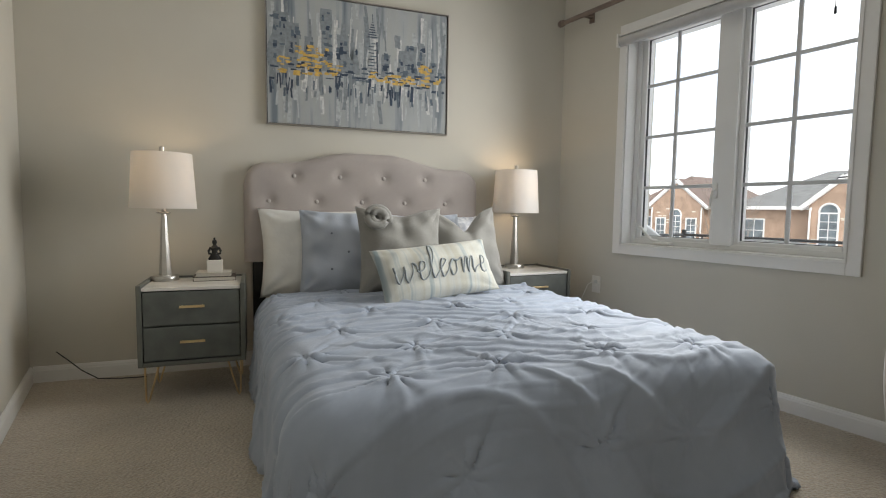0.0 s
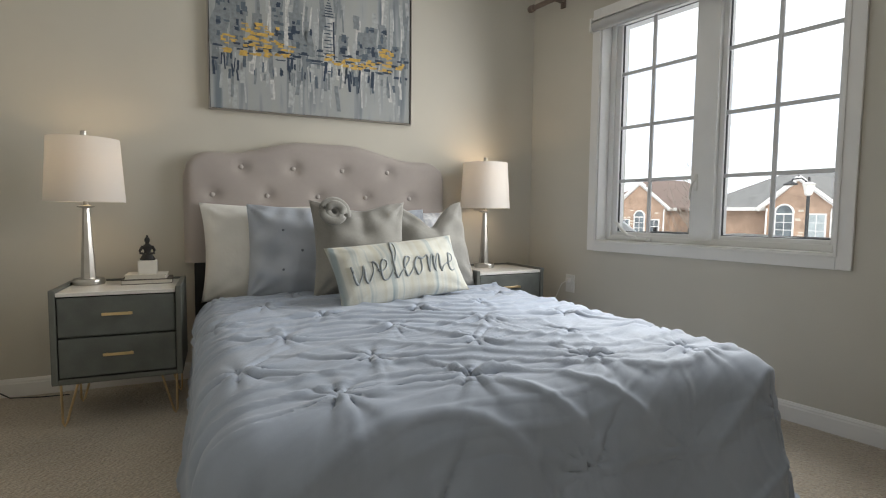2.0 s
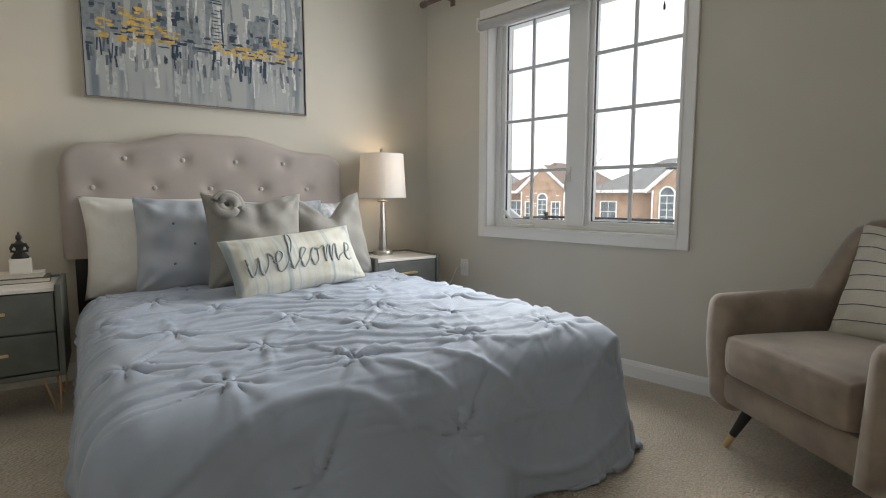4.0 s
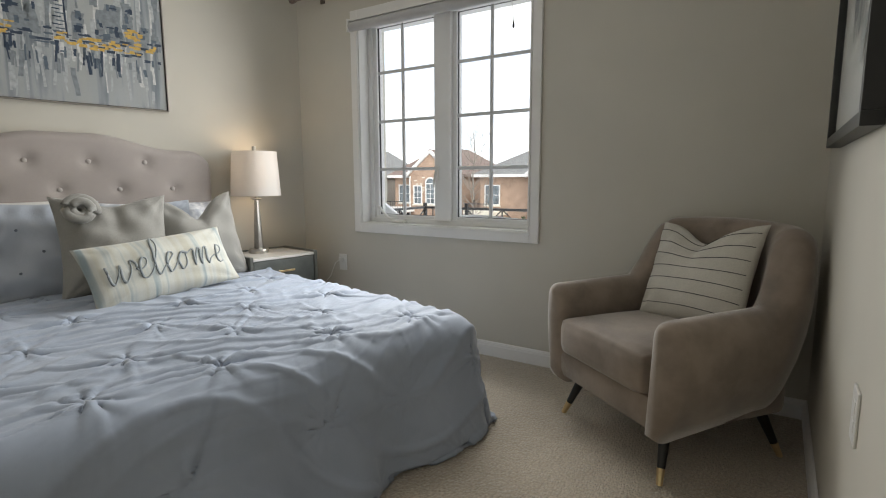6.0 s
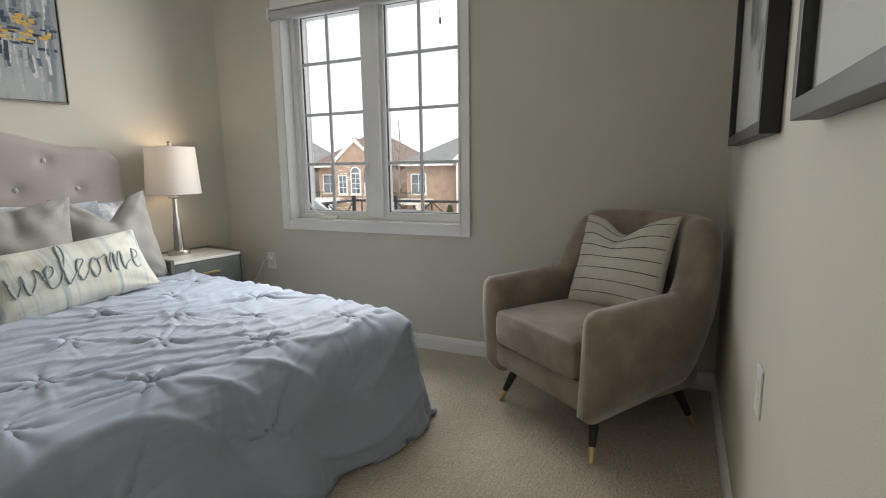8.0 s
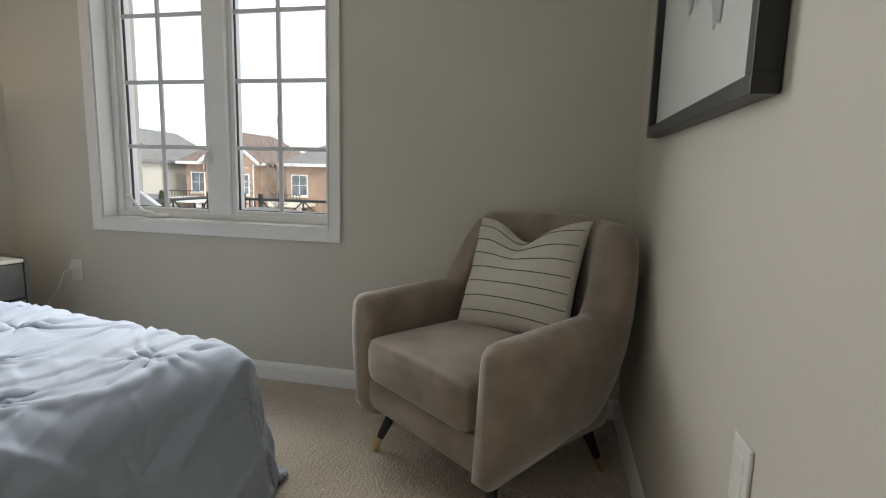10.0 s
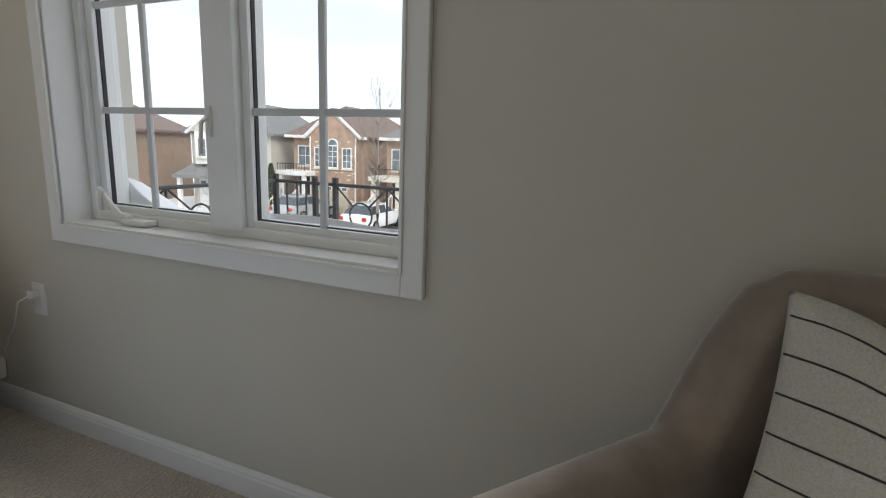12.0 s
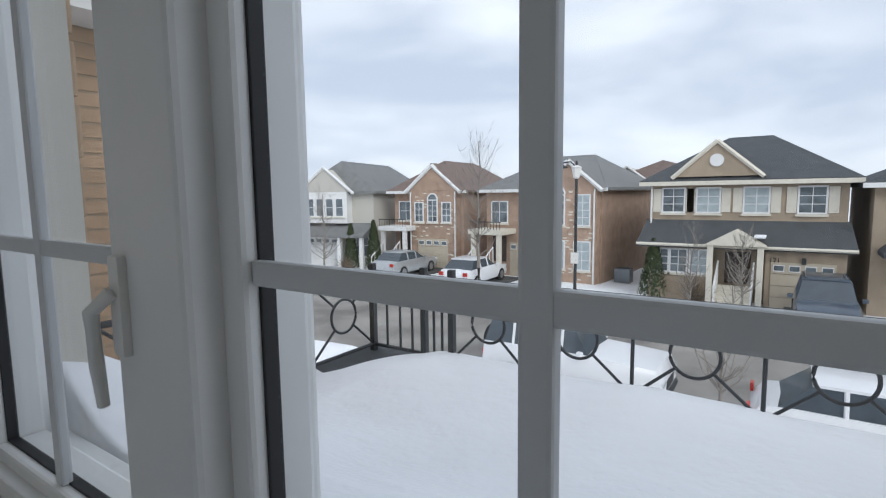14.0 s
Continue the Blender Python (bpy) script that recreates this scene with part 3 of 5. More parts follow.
def add_twist(owner):
    """Rolled knot of cloth at the cushion's upper corner."""
    pts, rad = [], []
    for i in range(40):
        a = i / 39 * 2.35 * 2 * math.pi
        r = .064 * (1 - i / 39 * .72)
        pts.append((r * math.cos(a), -.012 - .030 * math.sin(i / 39 * 3.1), r * .95 * math.sin(a)))
        rad.append(.025 * (1 - .35 * i / 39))
    part("twisted_corner", tube(pts, rad, 10), GREY_LINEN, owner, "rolled twist of grey linen", True, 180, m=pose(-.145, -.06, .165, 0, 18, 0))


add_twist(grey)


def stripe_material(name, base, stripes, scale, axis):
    """Soft woven stripes across one axis of the cushion."""
    m = mat(name, base, 0.9, vary=0.04, grain=0.14, fine=350, bump=.0008, bump_scale=420, sheen=.25)
    nt = m.node_tree
    b = nt.nodes["Principled BSDF"]
    source = b.inputs["Base Color"].links[0].from_socket
    coord = nt.nodes.new("ShaderNodeTexCoord")
    wave = tex(nt, "ShaderNodeTexNoise", Scale=scale, Detail=2.5, Roughness=.7)
    mp = nt.nodes.new("ShaderNodeMapping")
    mp.inputs["Scale"].default_value = axis
    ramp = nt.nodes.new("ShaderNodeValToRGB")
    els = ramp.color_ramp.elements
    els[0].position, els[0].color = .36, (*stripes[0], 1)
    els[1].position, els[1].color = .62, (*stripes[2], 1)
    e = els.new(.48)
    e.color = (*stripes[1], 1)
    mix = nt.nodes.new("ShaderNodeMix")
    mix.data_type, mix.blend_type = "RGBA", "MULTIPLY"
    mix.inputs["Factor"].default_value = 1.0
    nt.links.new(coord.outputs["Object"], mp.inputs["Vector"])
    nt.links.new(mp.outputs["Vector"], wave.inputs["Vector"])
    nt.links.new(wave.outputs["Fac"], ramp.inputs["Fac"])
    nt.links.new(source, mix.inputs["A"])
    nt.links.new(ramp.outputs["Color"], mix.inputs["B"])
    nt.links.new(mix.outputs["Result"], b.inputs["Base Color"])
    return m


LUMBAR = stripe_material("washed_stripe_cotton", (0.64, 0.645, 0.62), ((.52, .62, .67), (1, .99, .94), (.93, .89, .78)), 1.0, (16, 1, .6))
INK = mat("grey_ink", (0.31, 0.34, 0.35), 0.9)


SCRIPT = {
    "w": ((0, .9), (.1, .3), (.26, .03), (.42, .4), (.5, .85), (.56, .3), (.72, .03), (.92, .45), (.95, .95), (1.12, .8)),
    "e": ((.0, .45), (.3, .55), (.4, .85), (.22, .98), (.08, .6), (.2, .05), (.5, .12)),
    "l": ((.0, .7), (.22, 1.6), (.1, 1.9), (-.04, 1.4), (.0, .4), (.14, .02), (.34, .25)),
    "c": ((.3, .85), (.1, .98), (-.04, .5), (.1, .03), (.38, .3)),
    "o": ((.1, .9), (-.08, .5), (.06, .03), (.3, .3), (.28, .85), (.1, .9), (.4, .8)),
    "m": ((.0, .9), (.04, .05), (.18, .75), (.32, .9), (.38, .05), (.52, .75), (.68, .9), (.74, .05), (.95, .3)),
}


def build_lumbar():
    w, h, t = .72, .31, .15
    c, (X, Z, F) = cushion("lumbar_cushion", place(.085, -1.02, S + .012, 28, 9, -9) @ raised(h), w, h, t, LUMBAR, "cream and blue-grey lumbar cushion lettered welcome", 6, pinch=.05, wrinkle=.0035)
    xs, zs = X[:, X.shape[1] // 2], Z[Z.shape[0] // 2]

    def front(x, z):
        i = int(np.clip(np.searchsorted(xs, x) - 1, 0, len(xs) - 2))
        j = int(np.clip(np.searchsorted(zs, z) - 1, 0, len(zs) - 2))
        fx, fz = min(max((x - xs[i]) / (xs[i + 1] - xs[i]), 0), 1), min(max((z - zs[j]) / (zs[j + 1] - zs[j]), 0), 1)
        return F[i, j] * (1 - fx) * (1 - fz) + F[i + 1, j] * fx * (1 - fz) + F[i, j + 1] * (1 - fx) * fz + F[i + 1, j + 1] * fx * fz
    # brush script, letter by letter, as one running pen line
    pen = []
    for letter, at in (("w", 0), ("e", 1.2), ("l", 1.95), ("c", 2.5), ("o", 3.1), ("m", 3.75), ("e", 4.95)):
        pen += [(at + px, pz) for px, pz in SCRIPT[letter]]
    pen = [Vector((px, 0, pz)) for px, pz in pen]
    line, rad = [], []
    for k in range(len(pen) - 1):
        p0, p1, p2, p3 = pen[max(k - 1, 0)], pen[k], pen[k + 1], pen[min(k + 2, len(pen) - 1)]
        for q in range(6):
            u = q / 6
            p = .5 * (2 * p1 + (p2 - p0) * u + (2 * p0 - 5 * p1 + 4 * p2 - p3) * u * u + (3 * p1 - p0 - 3 * p2 + p3) * u ** 3)
            x, z = -.295 + .106 * p.x + .018 * p.z, -.055 + .098 * p.z
            line.append((x, -front(x, z) - .0012, z))
            rad.append(.0062 if p2.z < p1.z else .0036)
    bm = tube(line, rad, 6)
    part("lettering", bm, INK, c, "grey script lettering welcome", True, 180)


build_lumbar()


# ---- nightstands ----
def build_nightstand(m, label):
    ns = thing("nightstand", m, label, "nightstand", "nightstands beside the bed")
    w, d, z0, z1 = .475, .38, .185, .575
    t = .022
    body = part("cabinet", boxes((-w / 2, -d, z0, -w / 2 + t, 0, z1), (w / 2 - t, -d, z0, w / 2, 0, z1), (-w / 2 + t, -d, z0, w / 2 - t, 0, z0 + t), (-w / 2 + t, -.014, z0 + t, w / 2 - t, 0, z1 - .002), (-w / 2 + t, -d + .03, z0 + t, w / 2 - t, -.015, z1 - .05), bevel=.004), NS_BODY, ns, "grey wood cabinet")
    part("top_panel", boxes((-w / 2 + t + .001, -d + .004, z1 - .028, w / 2 - t - .001, -.001, z1 - .012), bevel=.002), MARBLE, ns, "white marble-look top")
    for k, (a, b) in enumerate(((z0 + t + .005, .372), (.380, z1 - .033))):
        dr = part("drawer", boxes((-w / 2 + t + .004, -d + .006, a, w / 2 - t - .004, -d + .028, b), bevel=.004), NS_DRAWER, ns, "grey-green drawer front")
        zc = a + (b - a) * .56
        hd = part("handle", boxes((-.055, -d - .018, zc - .006, .055, -d - .011, zc + .006), (-.048, -d - .012, zc - .004, -.040, -d + .007, zc + .004), (.040, -d - .012, zc - .004, .048, -d + .007, zc + .004), bevel=.0015), BRASS, dr, "brushed brass bar handle")
    for sx in (-1, 1):
        for y in (-d + .03, -.04):
            x = sx * (w / 2 - .025)
            xi = sx * (w / 2 - .085)
            part("hairpin_leg", tube([(x, y, z0 + .002), (x - sx * .002, y, .02), (x - sx * .008, y, .005), (x - sx * .016, y, .02), (xi, y, z0 + .002)], .0048, 8), BRASS, ns, "brass hairpin leg", True)
    return ns


left_ns = build_nightstand(pose(-2.345, -.29, 0, 0, 0, TURN), "grey two-drawer nightstand with marble top and brass hairpin legs")
right_ns = copy_thing(left_ns, pose(-.41, -.565, 0, 0, 0, -8))
right_ns["label"] = "grey two-drawer nightstand in the corner under the window side"


# ---- bedside lamps ----
def build_lamp(m, label):
    tl = thing("table_lamp", m, label, "table lamp", "bedside table lamps")
    part("base", lathe([(.062, 0), (.064, .003), (.064, .022), (.060, .027), (.02, .029)], 40), NICKEL, tl, "brushed nickel round base", True)
    bm = bmesh.new()
    rings = []
    for z, r in ((.027, .030), (.05, .029), (.33, .014), (.345, .013)):
        rings.append([bm.verts.new((r * math.cos(math.pi / 4 * k + .2), r * math.sin(math.pi / 4 * k + .2), z)) for k in range(8)])
    for a, b in zip(rings, rings[1:]):
        for k in range(8):
            bm.faces.new((a[k], a[(k + 1) % 8], b[(k + 1) % 8], b[k]))
    part("column", bm, NICKEL, tl, "tapered faceted nickel column")
    part("collar", lathe([(.013, .343), (.034, .349), (.035, .353), (.010, .358), (.008, .40)], 28), NICKEL, tl, "", True)
    h0, h1, r0, r1 = .372, .652, .155, .138
    sh = lathe([(r0, h0), (r1, h1), (r1 - .003, h1), (r0 - .003, h0)], 56, close=False)
    vs = list(sh.verts)
    seg = 56
    for k in range(seg):
        sh.faces.new((vs[k], vs[(k + 1) % seg], vs[3 * seg + (k + 1) % seg], vs[3 * seg + k]))
    shade = part("shade", sh, SHADE, tl, "white linen drum shade", True)
    sp = tube([(0, -r1 + .004, h1 - .01), (0, r1 - .004, h1 - .01)], .0022, 6)
    tube([(-r1 + .004, 0, h1 - .01), (r1 - .004, 0, h1 - .01)], .0022, 6, sp)
    part("spider", sp, NICKEL, shade)
    part("stem", tube([(0, 0, .40), (0, 0, .675)], .004, 8), NICKEL, tl)
    part("finial", lathe([(.005, .652), (.012, .656), (.013, .668), (.013, .684), (.009, .688)], 18), NICKEL, tl, "nickel finial", True)
    bulb = part("bulb", lathe([(.004, .44), (.014, .45), (.014, .47), (.028, .50), (.030, .525), (.02, .548), (.003, .556)], 18), BULB, tl, "lit warm bulb", True)
    return tl


BULB = mat("warm_bulb_glass", (1.0, 0.72, 0.42), 0.4, vary=0.0, emit=8.0)
NS_TOP = .563
lamp_l = build_lamp(pose(-2.515, -.36, NS_TOP), "brushed nickel table lamp with a white drum shade, lit")
lamp_r = copy_thing(lamp_l, pose(-.455, -.675, NS_TOP))
for q in (lamp_l, lamp_r):
    p = lamp("bulb_light", "POINT", 1.0, Matrix.Translation(q.matrix_basis.translation + Vector((0, 0, .60))), (1.0, .78, .54))
    p.data.shadow_soft_size = .03

# cord of the lamp behind the nightstand
cord = thing("lamp_cord", pose(-2.62, -.125, 0, 0, 0, TURN), "dark lamp cord lying along the baseboard", "cord")
part("cable", tube([(-.42, .055, .16), (-.36, .04, .11), (-.30, .02, .06), (-.22, .0, .012), (-.1, -.02, .008), (.02, -.03, .008)], .003, 6), BLACK_WOOD, cord, "", True)

# books, block and figure on the nightstand
BK = pose(-2.285, -.42, NS_TOP, 0, 0, -9)
for k, (bw, bd, bh, cov) in enumerate(((.205, .15, .022, BOOK_COVER), (.17, .125, .020, PAPER))):
    bk = thing("book", BK @ pose(.0 - .004 * k, .004 * k, .022 * k, 0, 0, -3 * k), ("dark-covered book lying flat on the nightstand", "cream book lying on a darker book")[k], "book", "stacked books")
    part("cover", boxes((-bw / 2, -bd / 2, 0, bw / 2, bd / 2, .003), (-bw / 2, -bd / 2, bh - .003, bw / 2, bd / 2, bh), (-bw / 2, bd / 2 - .003, .003, bw / 2, bd / 2, bh - .003), bevel=.001), cov, bk)
    part("pages", boxes((-bw / 2 + .004, -bd / 2 + .004, .003, bw / 2 - .004, bd / 2 - .004, bh - .003)), PAPER, bk, "cream page block")
blk = thing("stone_block", BK @ pose(.0, .0, .042), "small white square stone plinth on the books", "block")
part("block", boxes((-.038, -.038, 0, .038, .038, .062), bevel=.003), STONE_BLOCK, blk)


def build_figure():
    prof = [(.030, 0), (.033, .006), (.024, .020), (.015, .034), (.013, .044), (.020, .056), (.022, .064), (.012, .074), (.007, .080), (.011, .088), (.012, .096), (.009, .104), (.004, .108), (.005, .114), (.001, .118)]
    bm = lathe(prof, 20)
    for v in bm.verts:
        v.co.y *= .62
    for sx in (-1, 1):
        tube([(sx * .018, 0, .066), (sx * .030, -.002, .046), (sx * .028, -.008, .034), (sx * .008, -.014, .030)], [.007, .006, .006, .005], 8, bm)
    ob = finish("figurine", bm, FIGURE, True)
    ob.matrix_basis = BK @ pose(0, 0, .104)
    tagged(ob, "small black seated resin figurine on a white plinth", "figurine")


build_figure()


# ---- painting ----
def build_painting():
    w, h = 1.302, .885
    p = thing("city_painting", pose(-1.41, wall_y(-1.41) - .002, 1.437, 0, 0, TURN) @ Matrix.Scale(.868, 4), "framed abstract skyline painting in grey, blue and gold", "painting")
    part("canvas", boxes((-w / 2 + .012, -.026, .012, w / 2 - .012, -.004, h - .012)), CANVAS, p, "grey and white brushed canvas")
    part("frame", boxes((-w / 2, -.036, 0, w / 2, -.002, .007), (-w / 2, -.036, h - .007, w / 2, -.002, h), (-w / 2, -.036, .007, -w / 2 + .007, -.002, h - .007), (w / 2 - .007, -.036, .007, w / 2, -.002, h - .007), bevel=.001), FRAME_SILVER, p, "thin silver float frame")
    part("shadow_gap", boxes((-w / 2 + .007, -.010, .007, w / 2 - .007, -.003, .012), (-w / 2 + .007, -.010, h - .012, w / 2 - .007, -.003, h - .007), (-w / 2 + .007, -.010, .012, -w / 2 + .012, -.003, h - .012), (w / 2 - .012, -.010, .012, w / 2 - .007, -.003, h - .012)), BLACK_FRAME, p)
    rng = random.Random(11)
    layers = {"white": [], "pale": [], "grey": [], "slate": [], "navy": [], "gold": []}

    def stroke(kind, x, z, sw, sh):
        if abs(x) + sw / 2 < w / 2 - .016 and z - sh / 2 > .016 and z + sh / 2 < h - .016:
            layers[kind].append((x, z, sw, sh))
    hz = .385
    for _ in range(150):
        stroke(rng.choice(["pale", "grey", "white", "pale"]), rng.uniform(-.63, .63), rng.uniform(.06, .83), rng.uniform(.006, .03), rng.uniform(.08, .34))
    towers = [(-.57, .10, .36), (-.47, .07, .30), (-.36, .06, .22), (-.25, .075, .42), (-.13, .08, .26), (-.05, .05, .16), (.17, .06, .16), (.29, .05, .20), (.36, .09, .24), (.44, .05, .27), (.53, .06, .14), (.60, .05, .10)]
    for x, tw, th in towers:
        stroke("grey", x, hz + th / 2, tw, th)
        for _ in range(int(th * 60)):
            stroke(rng.choice(["slate", "navy", "slate", "pale", "grey"]), x + rng.uniform(-tw / 2, tw / 2), hz + rng.uniform(0, th), rng.uniform(.010, .035), rng.uniform(.008, .05))
    for _ in range(95):
        stroke(rng.choice(["navy", "slate", "navy", "pale"]), rng.uniform(-.62, .62), hz + rng.gauss(-.005, .035), rng.uniform(.015, .07), rng.uniform(.006, .018))
    for x, n, up in ((-.55, 14, .05), (-.40, 30, .14), (-.29, 22, .14), (-.2, 12, .04), (.10, 10, .01), (.22, 14, .0), (.33, 12, .0), (.46, 24, .09), (.6, 5, .0)):
        for _ in range(n):
            stroke("gold", x + rng.uniform(-.05, .05), hz + rng.uniform(-.045, .02 + up), rng.uniform(.012, .05), rng.uniform(.006, .02))
    for _ in range(120):
        x = rng.uniform(-.62, .62)
        stroke(rng.choice(["navy", "slate", "grey", "white", "pale"]), x, hz - rng.uniform(.05, .17), rng.uniform(.006, .02), rng.uniform(.03, .12))
    # tapering tower
    tx = .075
    stroke("white", tx, hz + .13, .075, .26)
    for k in range(9):
        stroke("navy" if k % 2 else "slate", tx + .008 * (-1) ** k, hz + .05 + k * .022, .05 - .002 * k, .007)
    for k in range(7):
        stroke("navy", tx, hz + .27 + k * .017, .074 - .0105 * k, .007)
    stroke("navy", tx + .034, hz + .12, .010, .24)
    stroke("navy", tx, hz + .405, .004, .05)
    for n, (kind, items) in enumerate(layers.items()):
        bm = bmesh.new()
        for i, (x, z, sw, sh) in enumerate(items):
            y = -.0266 - .0003 * n - .00002 * (i % 9)
            k = 5
            lean = rng.uniform(-.12, .12) * sh
            left = [(x - sw / 2 + rng.uniform(-.12, .12) * sw + lean * (q / k - .5), y, z - sh / 2 + sh * q / k) for q in range(k + 1)]
            right = [(x + sw / 2 + rng.uniform(-.12, .12) * sw + lean * (q / k - .5), y, z - sh / 2 + sh * q / k) for q in range(k + 1)]
            lv, rv = [bm.verts.new(v) for v in left], [bm.verts.new(v) for v in right]
            for q in range(k):
                bm.faces.new((lv[q], rv[q], rv[q + 1], lv[q + 1]))
        ob = part("brushwork", bm, PAINTS[kind], p)
        ob["kind"] = "stuff"


CANVAS = stripe_material("brushed_grey_canvas", (0.41, 0.43, 0.44), ((.42, .48, .54), (.95, .95, .95), (1, .98, .94)), 1.0, (9, 1, .8))
FRAME_SILVER = mat("champagne_silver_frame", (0.36, 0.33, 0.30), 0.35, metal=.7)
PAINTS = {k: mat("paint_" + k, c, .55, vary=.12, scale=40, bump=.0006, bump_scale=160) for k, c in {"pale": (.42, .44, .45), "grey": (.22, .245, .265), "slate": (.10, .13, .165), "navy": (.03, .05, .085), "gold": (.62, .40, .10), "white": (.60, .60, .59)}.items()}
build_painting()


# ---- framed prints ----
def build_print(x0, x1, z0, z1, label, seed):
    f = thing("framed_print", pose((x0 + x1) / 2, YS + .002, z0, 0, 0, 180), label, "picture", "framed prints on the side wall")
    w, h = x1 - x0, z1 - z0
    b = .030
    part("frame", boxes((-w / 2, -.040, 0, w / 2, 0, b), (-w / 2, -.040, h - b, w / 2, 0, h), (-w / 2, -.040, b, -w / 2 + b, 0, h - b), (w / 2 - b, -.040, b, w / 2, 0, h - b), bevel=.0015), BLACK_FRAME, f, "deep black wooden frame")
    part("sheet", boxes((-w / 2 + b, -.020, b, w / 2 - b, -.008, h - b)), MAT_BOARD, f, "white sheet")
    rng = random.Random(seed)
    for kind, n in (("pale", 10), ("grey", 8), ("slate", 4)):
        bm = bmesh.new()
        for _ in range(n):
            cx, cz = rng.gauss(.02, .07), .47 + rng.gauss(0, .10)
            rx, rz = rng.uniform(.02, .06), rng.uniform(.05, .13)
            vs = [bm.verts.new((cx + rx * (1 + .25 * math.sin(3 * a + cx * 40)) * math.cos(a), -.0208 - .0003 * len(kind) - rng.uniform(0, .0002), cz + rz * (1 + .2 * math.sin(5 * a)) * math.sin(a))) for a in [2 * math.pi * q / 22 for q in range(22)]]
            bm.faces.new(vs)
        ob = part("ink_wash", bm, PAINTS[kind], f)
        ob["kind"] = "stuff"
    part("ink_line", boxes((w / 2 - b - .075, -.0225, .26, w / 2 - b - .071, -.0205, .56)), PAINTS["grey"], f)
    pane = part("glazing", boxes((-w / 2 + b, -.030, b, w / 2 - b, -.028, h - b)), GLASS, f)
    pane.visible_shadow = False


build_print(-1.304, -.425, 1.132, 2.02, "black-framed ink-wash print on white paper", 3)
build_print(-2.555, -1.675, 1.132, 2.02, "second black-framed ink-wash print on white paper", 8)


# ---- armchair ----
CHAIR_M = pose(-.435, -3.185, 0, 0, 0, 52.2)


def build_armchair():
    ch = thing("armchair", CHAIR_M, "taupe velvet armchair with tapered black legs and brass tips", "armchair")
    # plan of the wrap-round shell: arm front, along the arm, round the back, other arm
    n = 90
    s = np.linspace(-1, 1, n)
    half_w, front, back, corner = .305, .285, -.30, .20
    pts = []
    arm_len, arc_len, back_len = front - (back + corner), corner * math.pi / 2, 2 * (half_w - corner)
    total = 2 * arm_len + 2 * arc_len + back_len
    for q in (s + 1) / 2 * total:
        if q < arm_len:
            pts.append((half_w, front - q, 1, 0))
        elif q < arm_len + arc_len:
            a = (q - arm_len) / corner
            pts.append((half_w - corner + corner * math.cos(a), back + corner - corner * math.sin(a), math.cos(a), -math.sin(a)))
        elif q < arm_len + arc_len + back_len:
            pts.append((half_w - corner - (q - arm_len - arc_len), back, 0, -1))
        elif q < arm_len + 2 * arc_len + back_len:
            a = (q - arm_len - arc_len - back_len) / corner
            pts.append((-half_w + corner - corner * math.sin(a), back + corner - corner * math.cos(a), -math.sin(a), -math.cos(a)))
        else:
            pts.append((-half_w, back + corner + (q - arm_len - 2 * arc_len - back_len), -1, 0))
    rows = []
    for (x, y, nx, ny) in pts:
        back_w = np.clip((-.07 - y) / .17, 0, 1)
        back_w = back_w * back_w * (3 - 2 * back_w)
        top = .585 + .015 * np.clip((front - y) / .4, 0, 1) + (.872 - .60) * back_w ** 1.15
        if back_w > .9:
            top -= .02 * (abs(x) / half_w) ** 2
        thick = .060 + .012 * back_w
        bottom = .205 - .045 * np.clip((y + .1) / .4, 0, 1)
        lean = .045 * back_w + .025 * (1 - back_w)
        prof = []
        for k in range(7):
            f = k / 6
            z = bottom + (top - thick - bottom) * f
            belly = .022 * math.sin(math.pi * f) - .05 * (1 - f) ** 2
            prof.append((thick + belly + lean * f, z))
        for k in range(1, 8):
            a = math.pi * k / 8
            prof.append((thick * math.cos(a) + lean, top - thick + thick * math.sin(a)))
        for k in range(7):
            f = 1 - k / 6
            prof.append((-thick + lean * f - .0 * f, bottom + (top - thick - bottom) * f))
        rows.append([(x + nx * o, y + ny * o, z) for o, z in prof])
    # rounded arm fronts: draw the first and last sections in and forward
    def cap(row, sign):
        c = np.mean(np.array(row), axis=0)
        out = []
        for k, (g, push) in enumerate(((.98, .014), (.90, .031), (.74, .044), (.48, .054), (.15, .060))):
            out.append([(c[0] + (p[0] - c[0]) * g, c[1] + (p[1] - c[1]) * g + push, c[2] + (p[2] - c[2]) * (1 - (1 - g) * .22)) for p in row])
        return out
    head, tail = cap(rows[0], 1), cap(rows[-1], -1)
    P = np.array(list(reversed(head)) + rows + tail)
    me = grid_mesh(P)
    bm = bmesh.new()
    bm.from_mesh(me)
    m_ = P.shape[1]
    bm.verts.ensure_lookup_table()
    for i in (0, P.shape[0] - 1):
        bm.faces.new([bm.verts[i * m_ + q] for q in range(m_)])
    for i in range(P.shape[0] - 1):
        bm.faces.new((bm.verts[i * m_], bm.verts[(i + 1) * m_], bm.verts[(i + 1) * m_ + m_ - 1], bm.verts[i * m_ + m_ - 1]))
    shell = part("shell", bm, VELVET, ch, "taupe velvet wrap-round back and arms", True, 180)
    part("back_seam", tube([(.0, -.232, .44), (.0, -.235, .62), (.0, -.262, .80), (0, -.30, .852), (0, -.34, .835)], .0022, 6), VELVET, shell)
    base_bm = bmesh.new()
    box(base_bm, -.325, -.25, .185, .325, .325, .31, .035)
    part("seat_base", base_bm, VELVET, ch, "upholstered front rail", True)
    seat = bmesh.new()
    box(seat, -.258, -.24, .300, .258, .350, .455, .045)
